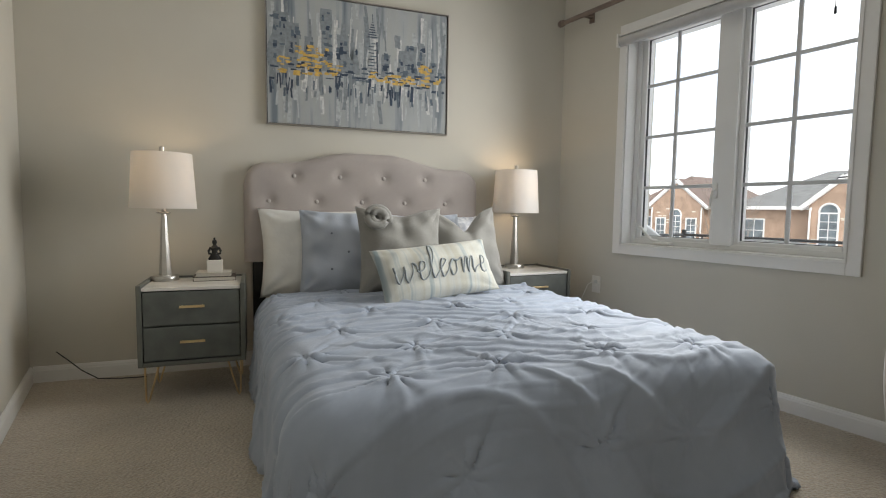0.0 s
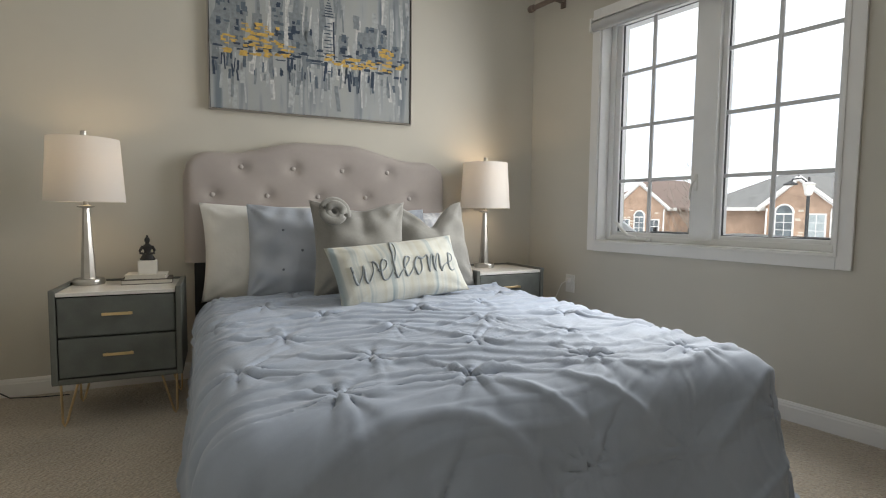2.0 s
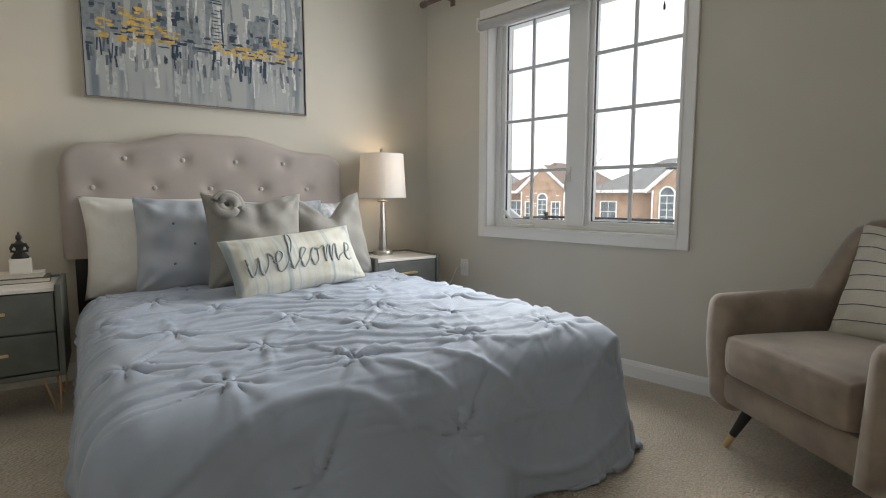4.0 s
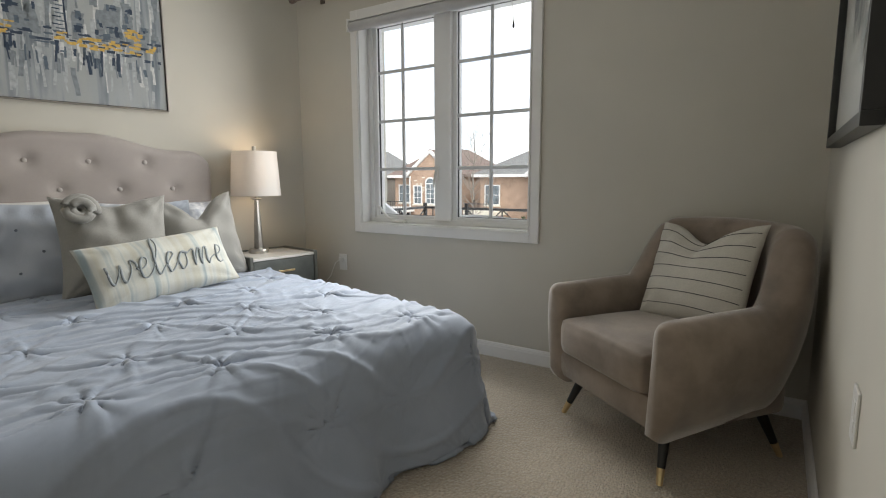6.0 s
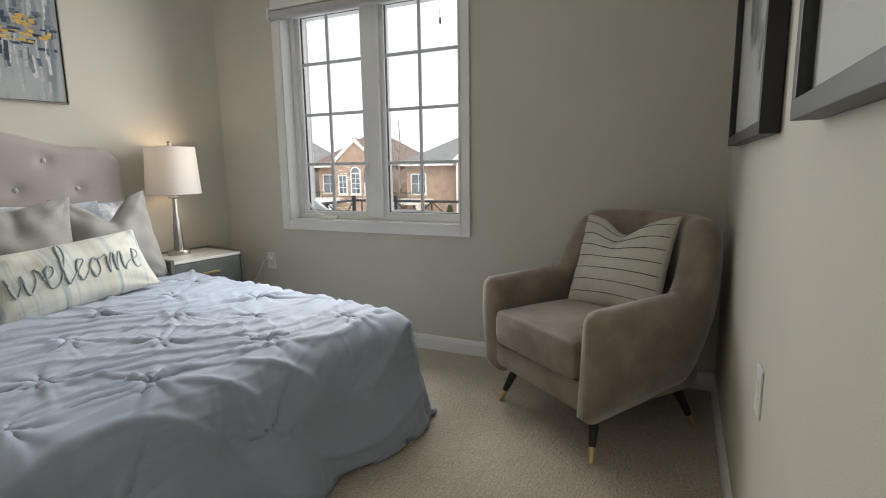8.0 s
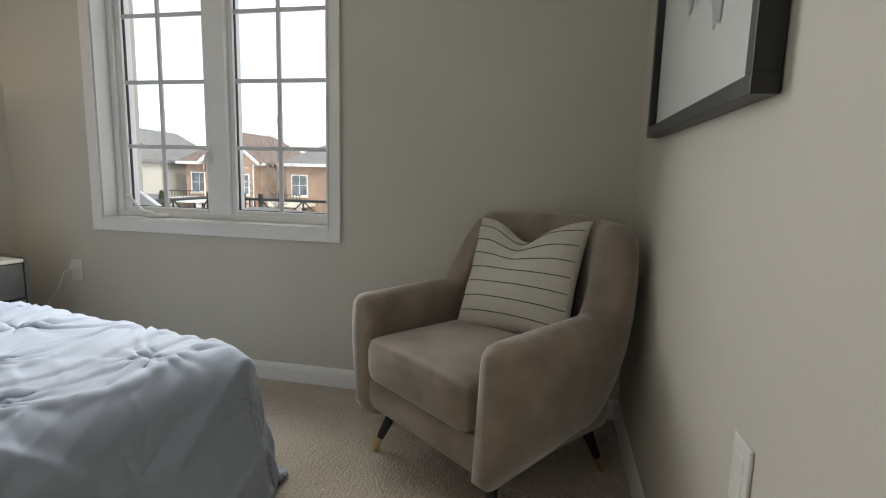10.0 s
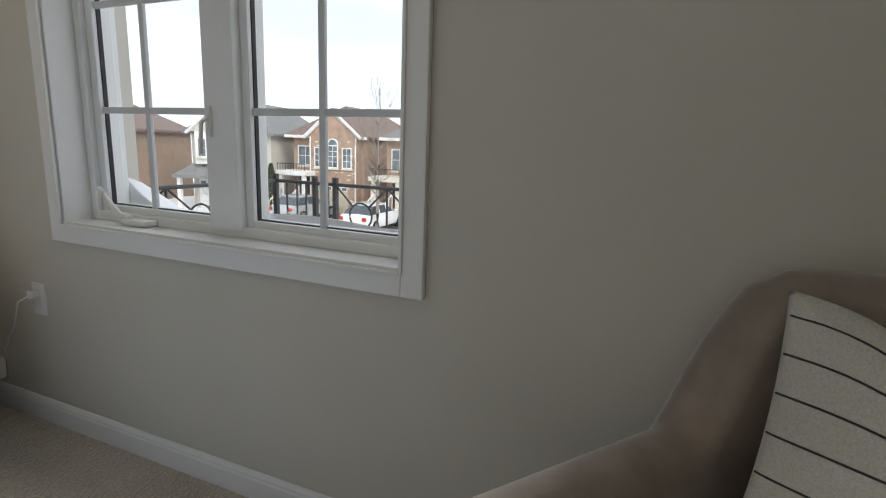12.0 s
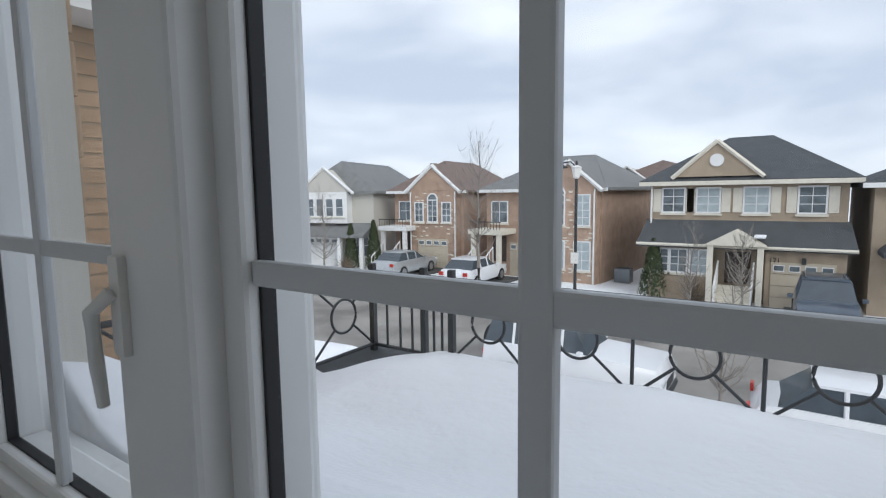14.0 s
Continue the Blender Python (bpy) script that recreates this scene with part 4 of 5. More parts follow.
    bmesh.ops.subdivide_edges(seat, edges=seat.edges, cuts=3, use_grid_fill=True)
    for v in seat.verts:
        u, w_ = v.co.x / .258, (v.co.y - .055) / .295
        if v.co.z > .38:
            v.co.z += .020 * max(0, 1 - u * u) * max(0, 1 - w_ * w_)
    part("seat_cushion", seat, VELVET, ch, "plump taupe velvet seat cushion", True, 80)
    for sx in (-1, 1):
        for y, dy in ((.21, .075), (-.20, -.075)):
            tip = (sx * .296, y + dy * 1.0, 0)
            hip = (sx * .235, y, .21)
            a = Vector(tip)
            b = Vector(hip)
            leg = part("leg", tube([a + (b - a) * .24, b], [.0135, .024], 16), BLACK_WOOD, ch, "black tapered wooden leg", True)
            part("tip", tube([a, a + (b - a) * .245], [.0105, .0145], 16), BRASS, leg, "polished brass leg tip", True)
        part("corner_plate", boxes((sx * .20, .16, .182, sx * .29, .25, .192), bevel=.002), BLACK_WOOD, ch, "dark corner block")


build_armchair()


def build_striped_cushion():
    w, h = .47, .43
    c, (X, Z, F) = cushion("striped_cushion", CHAIR_M @ pose(-.02, -.055, .455, 0, 0, 186) @ Euler((radians(-22), 0, 0)).to_matrix().to_4x4() @ Euler((0, radians(-3), 0)).to_matrix().to_4x4() @ raised(h), w, h, .15, CREAM, "cream cushion with thin dark stripes on the armchair", 12, dent=.075, pinch=.07, wrinkle=.003)
    n = X.shape[0]
    for k, b in enumerate((-.74, -.48, -.22, .04, .30, .56, .82)):
        j = (b + 1) / 2 * (n - 1)
        j0 = int(j)
        f = j - j0
        for side, D in ((-1, F), (1, F)):
            line = []
            for i in range(1, n - 1):
                p0, p1 = (X[i, j0], D[i, j0], Z[i, j0]), (X[i, j0 + 1], D[i, j0 + 1], Z[i, j0 + 1])
                line.append((p0[0] * (1 - f) + p1[0] * f, side * (max(p0[1] * (1 - f) + p1[1] * f, .002) + .0003), p0[2] * (1 - f) + p1[2] * f))
            part("stripe", tube(line, .0017, 5), STRIPE, c, "thin dark woven stripe", True)


CREAM = mat("cream_woven_cotton", (0.68, 0.65, 0.58), 0.9, vary=0.04, grain=0.22, fine=300, bump=.0012, bump_scale=330, sheen=.25)
STRIPE = mat("charcoal_thread", (0.05, 0.05, 0.05), 0.9, vary=.1)
build_striped_cushion()


# ---- outside: ground, street, houses ----
G = -3.7
ASPHALT = mat("wet_asphalt", (0.30, 0.28, 0.255), 0.75, vary=0.2, scale=.5, grain=.2, fine=30, bump=.004, bump_scale=40)
DRIVE = mat("dark_driveway", (0.10, 0.10, 0.10), 0.8, vary=0.2, scale=.7, grain=.2, fine=40)
BRICK_RED = mat("orange_brick", (0.47, 0.33, 0.245), 0.85, vary=0.12, scale=2.2, grain=.25, fine=14, per_object=.1)
BRICK_TAN = mat("tan_brick", (0.40, 0.32, 0.235), 0.85, vary=0.08, scale=2.0, grain=.16, fine=16)
BRICK_BROWN = mat("brown_brick", (0.33, 0.24, 0.18), 0.85, vary=0.1, scale=2.0, grain=.2, fine=16)
SIDING = mat("pale_siding", (0.52, 0.50, 0.45), 0.7, vary=0.03)
ROOF_GREY = mat("grey_shingles", (0.23, 0.235, 0.235), 0.9, vary=0.1, scale=3, grain=.3, fine=20)
ROOF_DARK = mat("charcoal_shingles", (0.085, 0.092, 0.10), 0.9, vary=0.1, scale=3, grain=.3, fine=20)
ROOF_BROWN = mat("brown_shingles", (0.22, 0.165, 0.145), 0.9, vary=0.1, scale=3, grain=.3, fine=20)
CREAM_TRIM = mat("cream_trim", (0.66, 0.62, 0.53), 0.6, vary=.03)
WHITE_TRIM = mat("white_outdoor_trim", (0.74, 0.74, 0.73), 0.6, vary=.03)
PANE_DARK = mat("dark_window_glass", (0.15, 0.18, 0.20), 0.12, vary=.25, scale=1.5)
PANE_BLIND = mat("window_with_blind", (0.40, 0.46, 0.48), 0.3, vary=.08)
GARAGE = mat("tan_garage_door", (0.50, 0.44, 0.345), 0.65, vary=.04)
DOOR_DARK = mat("dark_front_door", (0.05, 0.035, 0.03), 0.5, vary=.1)
BARK = mat("grey_bark", (0.30, 0.27, 0.24), 0.9, vary=.15, scale=10, grain=.3, fine=60)
FOLIAGE = mat("cedar_foliage", (0.06, 0.085, 0.035), 0.9, vary=.3, scale=8, per_object=.1)
SHRUB = mat("brown_shrub_twigs", (0.16, 0.12, 0.085), 0.9, vary=.2, scale=8)
PAINT_WHITE = mat("white_car_paint", (0.72, 0.73, 0.75), 0.2, vary=.02)
PAINT_SILVER = mat("silver_car_paint", (0.45, 0.47, 0.48), 0.25, metal=.4, vary=.02)
PAINT_NAVY = mat("dark_blue_car_paint", (0.07, 0.09, 0.12), 0.2, vary=.1)
PAINT_GREY = mat("grey_car_paint", (0.17, 0.19, 0.21), 0.22, metal=.3, vary=.1)
CAR_GLASS = mat("tinted_car_glass", (0.07, 0.085, 0.10), 0.08, vary=.1)
RUBBER = mat("black_rubber", (0.02, 0.02, 0.02), 0.8, vary=.1)
ALLOY = mat("alloy_rim", (0.35, 0.36, 0.37), 0.35, metal=.8)
TAIL = mat("red_tail_light", (0.45, 0.03, 0.02), 0.3)
HEADLIGHT = mat("clear_headlight", (0.6, 0.62, 0.65), 0.15)
OWN_BRICK = mat("buff_brick", (0.47, 0.335, 0.225), 0.85, vary=.08, scale=5, grain=.16, fine=60, per_object=.10, bump=.002, bump_scale=80)
MORTAR = mat("grey_mortar", (0.34, 0.31, 0.28), 0.95, vary=.08)


def height(x, y):
    return noise.fractal(Vector((x * .18, y * .18, 3.1)), 1.0, 2.0, 4)


def build_ground():
    """Snow sheet to the horizon, with the street cut below it as a ploughed strip."""
    n = 120
    xs = np.concatenate([np.linspace(-60, 0, 8), np.linspace(2, 60, n), np.linspace(80, 900, 8)])
    ys = np.concatenate([np.linspace(-900, -60, 8), np.linspace(-50, 70, n), np.linspace(90, 900, 8)])
    P = np.zeros((len(xs), len(ys), 3))
    for i, x in enumerate(xs):
        for j, y in enumerate(ys):
            z = G + .10 + .16 * max(0, height(x, y)) if 2 < x < 60 and -50 < y < 70 else G
            lane = 11.2 < x - .02 * max(0, y - 8) ** 1.2 < 18.6
            if lane:
                z = G - .12
            elif 10.2 < x < 20 and z > G:
                z += .16 + .22 * abs(height(x * 3, y * 2))
            P[i, j] = (x, y, z)
    structure("ground", grid_mesh(P), SNOW, "snow-covered ground", True)
    road = np.zeros((2, 40, 3))
    for j, y in enumerate(np.linspace(-120, 120, 40)):
        c = .02 * max(0, y - 8) ** 1.2
        road[0, j], road[1, j] = (11.0 + c, y, G - .004), (18.9 + c, y, G - .004)
    structure("road", grid_mesh(road), ASPHALT, "wet grey asphalt street")
    for name, x0, x1, y0, y1 in (("driveway_1", 18.6, 24.4, -4.4, -2.2), ("driveway_2", 19.0, 26.6, 15.3, 17.4), ("driveway_3", 18.9, 25.6, 10.0, 12.6)):
        structure(name, boxes((x0, y0, G - .02, x1, y1, G + .22)), DRIVE, "cleared asphalt driveway")


build_ground()


def hip_roof(x0, x1, y0, y1, z, h, over=.35, ridge_along="y", inset=None):
    bm = bmesh.new()
    x0, x1, y0, y1 = x0 - over, x1 + over, y0 - over, y1 + over
    cx, cy = (x0 + x1) / 2, (y0 + y1) / 2
    ins = inset if inset is not None else min(x1 - x0, y1 - y0) / 2 * .95
    if ridge_along == "y":
        r = [(cx, y0 + ins, z + h), (cx, y1 - ins, z + h)]
    else:
        r = [(x0 + ins, cy, z + h), (x1 - ins, cy, z + h)]
    lo = [bm.verts.new(p) for p in ((x0, y0, z), (x1, y0, z), (x1, y1, z), (x0, y1, z))]
    fl = [bm.verts.new((v.co.x, v.co.y, z - .16)) for v in lo]
    a, b = bm.verts.new(r[0]), bm.verts.new(r[1])
    if ridge_along == "y":
        bm.faces.new((lo[0], lo[1], a)), bm.faces.new((lo[1], lo[2], b, a)), bm.faces.new((lo[2], lo[3], b)), bm.faces.new((lo[3], lo[0], a, b))
    else:
        bm.faces.new((lo[0], lo[1], b, a)), bm.faces.new((lo[1], lo[2], b)), bm.faces.new((lo[2], lo[3], a, b)), bm.faces.new((lo[3], lo[0], a))
    for k in range(4):
        bm.faces.new((fl[k], fl[(k + 1) % 4], lo[(k + 1) % 4], lo[k]))
    bm.faces.new(fl)
    return bm


def gable_front(x, depth, y0, y1, z, h, thick=0):
    """Triangular prism: gable facing -x."""
    bm = bmesh.new()
    a = [bm.verts.new((x, y0, z)), bm.verts.new((x, y1, z)), bm.verts.new((x, (y0 + y1) / 2, z + h))]
    b = [bm.verts.new((x + depth, v.co.y, v.co.z)) for v in a]
    bm.faces.new(a), bm.faces.new(b)
    for k in range(3):
        bm.faces.new((a[k], a[(k + 1) % 3], b[(k + 1) % 3], b[k]))
    return bm


def house_window(parent, x, y, z, w, h, pane=PANE_DARK, cols=2, rows=3, arch=False, shutters=None, frame=WHITE_TRIM):
    win = part("window", boxes((x - .05, y - w / 2 - .07, z - .07, x + .02, y - w / 2, z + h + .07), (x - .05, y + w / 2, z - .07, x + .02, y + w / 2 + .07, z + h + .07), (x - .05, y - w / 2, z - .07, x + .02, y + w / 2, z), (x - .05, y - w / 2, z + h, x + .02, y + w / 2, z + h + .07)), frame, parent)
    part("pane", boxes((x - .02, y - w / 2, z, x + .01, y + w / 2, z + h)), pane, win)
    bars = [(x - .035, y - w / 2 + w * k / cols - .015, z, x - .018, y - w / 2 + w * k / cols + .015, z + h) for k in range(1, cols)]
    bars += [(x - .034, y - w / 2, z + h * k / rows - .015, x - .019, y + w / 2, z + h * k / rows + .015) for k in range(1, rows)]
    if bars:
        part("glazing_bars", boxes(*bars), frame, win)
    part("sill", boxes((x - .10, y - w / 2 - .12, z - .16, x + .01, y + w / 2 + .12, z - .075)), CREAM_TRIM, win)
    if arch:
        bm = bmesh.new()
        top = [bm.verts.new((x - .03, y + w / 2 * math.cos(a), z + h + .07 + w / 2 * math.sin(a))) for a in [math.pi * k / 12 for k in range(13)]]
        bk = [bm.verts.new((x + .01, v.co.y, v.co.z)) for v in top]
        bm.faces.new(top)
        for k in range(12):
            bm.faces.new((top[k], top[k + 1], bk[k + 1], bk[k]))
        part("arch_pane", bm, pane, win)
        part("arch_trim", tube([(x - .03, y + (w / 2 + .05) * math.cos(a), z + h + .07 + (w / 2 + .05) * math.sin(a)) for a in [math.pi * k / 12 for k in range(13)]], .05, 6), frame, win)
    if shutters:
        for s in (-1, 1):
            part("shutter", boxes((x - .04, y + s * (w / 2 + .26) - .17, z - .02, x - .002, y + s * (w / 2 + .26) + .17, z + h + .02), bevel=.01), shutters, win, "louvred shutter")


def garage(parent, x, y, w, h, z, material):
    gd = part("garage_door", boxes(*[(x - .04, y - w / 2, z + h * k / 4 + .01, x - .005, y + w / 2, z + h * (k + 1) / 4 - .01) for k in range(4)]), material, parent, "panelled garage door")
    for k in range(4):
        yy = y - w / 2 + w * (k + .5) / 4
        part("light", boxes((x - .055, yy - w / 11, z + h * .80, x - .042, yy + w / 11, z + h * .94)), WHITE_TRIM, gd)
        part("light_pane", boxes((x - .062, yy - w / 13, z + h * .82, x - .056, yy + w / 13, z + h * .92)), PANE_DARK, gd)


def brick_strips(parent, x, y0, y1, z0, z1, material, skip=()):
    """Shallow course lines on a far brick front."""
    bm = bmesh.new()
    z = z0
    while z < z1:
        box(bm, x - .012, y0, z, x + .005, y1, z + .055)
        z += .30
    part("brick_courses", bm, material, parent)


def downspout(parent, x, y, z0, z1):
    part("downspout", tube([(x, y, z1), (x - .06, y, z1 - .25), (x - .06, y, z0)], .045, 8), WHITE_TRIM, parent)


def steps(parent, x, y, w, z, n=5):
    part("steps", boxes(*[(x - .28 * (n - k), y - w / 2, z, x, y + w / 2, z + .18 * (k + 1)) for k in range(n)]), CREAM_TRIM, parent, "concrete entrance steps")
    for s in (-1, 1):
        rl = part("stair_rail", tube([(x - .28 * n, y + s * w / 2, z + 1.0), (x, y + s * w / 2, z + 1.9)], .035, 6), WHITE_TRIM, parent, "white stair rail")
        for k in range(5):
            xx = x - .28 * n * (1 - k / 4)
            part("baluster", tube([(xx, y + s * w / 2, z + .18 * n * k / 4), (xx, y + s * w / 2, z + 1.0 + .9 * k / 4)], .025, 6), WHITE_TRIM, rl)


def build_big_house():
    """Tan house with a front gable, two dark roofs and a garage."""
    h = thing("house", pose(0, 0, 0), "tan brick two-storey house with charcoal roof and front gable", "house")
    x, y0, y1 = 25.0, -4.1, 3.15
    eave = 1.62
    part("wall", boxes((x, y0, G, x + 9, y1, eave)), BRICK_TAN, h)
    part("roof", hip_roof(x, x + 9, y0, y1, eave, 2.15, .4, "y", 3.1), ROOF_DARK, h, "charcoal shingle hip roof")
    gz = eave + .15
    g = part("front_gable", gable_front(x - .3, 3.2, -1.15, 2.05, gz, 1.40), BRICK_TAN, h)
    for s in (-1, 1):
        part("rake_board", tube([(x - .34, .45 + s * 1.75, gz - .05), (x - .34, .45, gz + 1.5)], .10, 6), CREAM_TRIM, g)
        part("gable_roof", boxes((-.05, -.1, -.03, 3.2, 2.22, .04)), ROOF_DARK, g, m=Matrix.Translation((x - .3, .45 + s * 1.7, gz)) @ Matrix.Rotation(radians(180 if s > 0 else 0), 4, "Z") @ (Matrix.Rotation(radians(40.5), 4, "X") if s < 0 else Matrix.Translation((-3.15, 0, 0)) @ Matrix.Rotation(radians(40.5), 4, "X")))
    part("oval_vent", tube([(x - .36, .45, gz + .68), (x - .30, .45, gz + .68)], .27, 20), WHITE_TRIM, h)
    for y, pn in ((2.15, PANE_DARK), (.75, PANE_BLIND), (-1.05, PANE_BLIND), (-2.95, PANE_DARK)):
        house_window(h, x, y, .25, .85, 1.0, pn, 2, 3, False, CREAM_TRIM)
    part("fascia", boxes((x - .45, y0 - .4, eave - .22, x - .38, y1 + .4, eave - .04)), CREAM_TRIM, h)
    # lower roof along the front
    bm = bmesh.new()
    vs = [bm.verts.new(p) for p in ((x - 1.1, y0 - .3, -1.10), (x - 1.1, y1 + .3, -1.10), (x + .02, y1 + .1, -.10), (x + .02, y0 - .1, -.10), (x - 1.1, y0 - .3, -1.26), (x - 1.1, y1 + .3, -1.26), (x + .02, y1 + .1, -1.26), (x + .02, y0 - .1, -1.26))]
    for f in ((0, 1, 2, 3), (4, 5, 1, 0), (5, 6, 2, 1), (7, 4, 0, 3), (4, 7, 6, 5)):
        bm.faces.new([vs[k] for k in f])
    part("porch_roof", bm, ROOF_DARK, h, "charcoal lower roof")
    part("gutter", tube([(x - 1.14, y0 - .3, -1.14), (x - 1.14, y1 + .3, -1.14)], .07, 6), CREAM_TRIM, h)
    part("garage_wall", boxes((x - .8, y0, G, x, -1.5, -1.2)), BRICK_TAN, h)
    garage(h, x - .8, -2.75, 2.1, 1.9, G + .1, GARAGE)
    part("bay_wall", boxes((x - .7, .5, G, x, 3.0, -1.2)), BRICK_TAN, h)
    for y in (.95, 1.75, 2.5):
        house_window(h, x - .7, y, -2.35, .62, .95, PANE_BLIND if y < 1.2 else PANE_DARK, 2, 3)
    part("porch_gable", gable_front(x - 1.75, 1.3, -1.55, .65, -1.05, .62), CREAM_TRIM, h, "small cream porch gable")
    part("porch_snow", boxes((x - 1.70, -1.50, -.72, x - .9, -1.1, -.62), bevel=.04), SNOW, h, "patch of snow")
    for y in (-1.35, .42):
        part("porch_column", boxes((x - 1.65, y - .11, G, x - 1.43, y + .11, -1.05), bevel=.02), CREAM_TRIM, h)
    part("front_door", boxes((x - .05, -.95, G + .9, x + .01, .0, -1.45), bevel=.01), DOOR_DARK, h, "dark front door")
    steps(h, x - .7, -.45, 1.3, G)
    part("wall_lantern", boxes((x - .92, -2.85, -1.75, x - .80, -2.70, -1.5), bevel=.02), IRON, h)
    num = bpy.data.curves.new("house_number", "FONT")
    num.body, num.size, num.extrude = "121", .26, .01
    tmp = new("number_source", num)
    me = bpy.data.meshes.new_from_object(tmp.evaluated_get(bpy.context.evaluated_depsgraph_get()))
    bpy.data.objects.remove(tmp)
    part("house_number", me, DOOR_DARK, h, "dark house number", m=pose(x - .83, -1.62, -1.72, 90, 0, -90))
    downspout(h, x - .1, y1 - .1, G, eave - .1)


build_big_house()


def build_brick_house(m, w, material, roof_mat, trio, label, gable_c, gable_w, courses):
    """Brick house whose front lies on x = 0 and runs from y = 0 to w; gabled bay, arched or plain windows, porch and garage."""
    h = thing("house", m, label, "house", "houses across the street")
    eave = 5.1
    part("wall", boxes((0, 0, 0, 9, w, eave)), material, h)
    part("roof", hip_roof(0, 9, 0, w, eave, 2.0, .4, "x" if w < 6 else "y", 2.6), roof_mat, h, "shingle hip roof")
    y0, y1 = gable_c - gable_w / 2, gable_c + gable_w / 2
    part("bay", boxes((-.6, y0, 0, .02, y1, eave)), material, h)
    g = part("front_gable", gable_front(-.62, 3.4, y0 - .1, y1 + .1, eave - .02, gable_w * .42), material, h)
    for s in (-1, 1):
        part("rake_board", tube([(-.68, gable_c + s * (gable_w / 2 + .35), eave - .15), (-.68, gable_c, eave + gable_w * .42 + .12)], .13, 6), WHITE_TRIM, g)
        bm = bmesh.new()
        a = [bm.verts.new(p) for p in ((-.75, gable_c + s * (gable_w / 2 + .4), eave - .12), (3.2, gable_c + s * (gable_w / 2 + .4), eave - .12), (3.2, gable_c, eave + gable_w * .42 + .16), (-.75, gable_c, eave + gable_w * .42 + .16))]
        b = [bm.verts.new(v.co + Vector((0, 0, .10))) for v in a]
        bm.faces.new(a), bm.faces.new(b)
        for k in range(4):
            bm.faces.new((a[k], a[(k + 1) % 4], b[(k + 1) % 4], b[k]))
        part("gable_roof", bm, roof_mat, g)
    bx = -.6
    if trio:
        house_window(h, bx, gable_c, 3.15, .62, 1.3, PANE_DARK, 2, 4, True)
        for s in (-1, 1):
            house_window(h, bx, gable_c + s * 1.0, 3.15, .55, 1.15, PANE_DARK, 2, 3)
    else:
        house_window(h, bx, gable_c - .8, 3.2, .7, 1.5, PANE_BLIND, 2, 4, False)
        house_window(h, bx, gable_c + .6, 3.2, .75, 1.5, PANE_DARK, 2, 4, True)
        house_window(h, bx, gable_c - .8, .9, .8, 1.4, PANE_BLIND, 2, 3)
        house_window(h, bx, gable_c + .6, .9, .8, 1.4, PANE_BLIND, 2, 3)
    part("fascia", boxes((-.46, -.4, eave - .2, -.38, w + .4, eave - .02)), WHITE_TRIM, h)
    side = 0.9 if gable_c > w / 2 else w - 0.9
    house_window(h, 0, side + (.9 if gable_c > w / 2 else 0), 3.2, 1.0, 1.15, PANE_DARK, 2, 2)
    part("porch_roof", boxes((-1.7, min(side, side) - 1.1, 2.55, .02, side + 1.1, 2.85), bevel=.04), CREAM_TRIM if not trio else WHITE_TRIM, h, "flat porch canopy")
    part("porch_railing", boxes((-1.65, side - 1.05, 3.25, -1.6, side + 1.05, 3.30), *[(-1.64, side - 1.0 + .2 * k, 2.85, -1.62, side - .98 + .2 * k, 3.26) for k in range(11)]), IRON, h, "dark iron balcony rail")
    for s in (-1, 1):
        part("porch_column", boxes((-1.6, side + s * .85 - .12, 0, -1.36, side + s * .85 + .12, 2.55), bevel=.02), WHITE_TRIM if trio else CREAM_TRIM, h)
    part("front_door", boxes((-.05, side - .45, .9, .01, side + .45, 2.4)), DOOR_DARK, h, "dark front door")
    steps(h, -1.7, side, 1.2, 0)
    if trio:
        garage(h, bx, gable_c, 2.2, 2.0, .05, GARAGE)
    else:
        garage(h, 0, gable_c + gable_w / 2 + 1.3 if gable_c < w / 2 else gable_c - gable_w / 2 - 1.3, 2.0, 2.0, .05, GARAGE)
    for yy in (y0 + .08, y1 - .08):
        downspout(h, bx, yy, 0, eave - .1)
    rng = random.Random(int(w * 10))
    bm = bmesh.new()
    for _ in range(courses):
        yy, zz = rng.uniform(y0, y1 - .3), rng.uniform(.2, eave - .2)
        box(bm, bx - .012, yy, zz, bx + .002, yy + .22, zz + .07)
    pb = part("pale_bricks", bm, CREAM_TRIM, h)
    pb["kind"] = "stuff"
    for k in range(2):
        part("roof_vent", boxes((2.0 + k * .9, w * .35, eave + 1.05, 2.3 + k * .9, w * .35 + .3, eave + 1.25), bevel=.03), roof_mat, h)
    return h


build_brick_house(pose(26.2, 5.7, G, 0, 0, -4), 7.0, BRICK_RED, ROOF_GREY, False, "brown brick house with grey roof and cream porch", 1.6, 3.0, 90)
build_brick_house(pose(27.2, 14.6, G, 0, 0, 4), 5.2, BRICK_RED, ROOF_BROWN, True, "orange brick house with an arched window under its gable", 1.9, 3.4, 50)


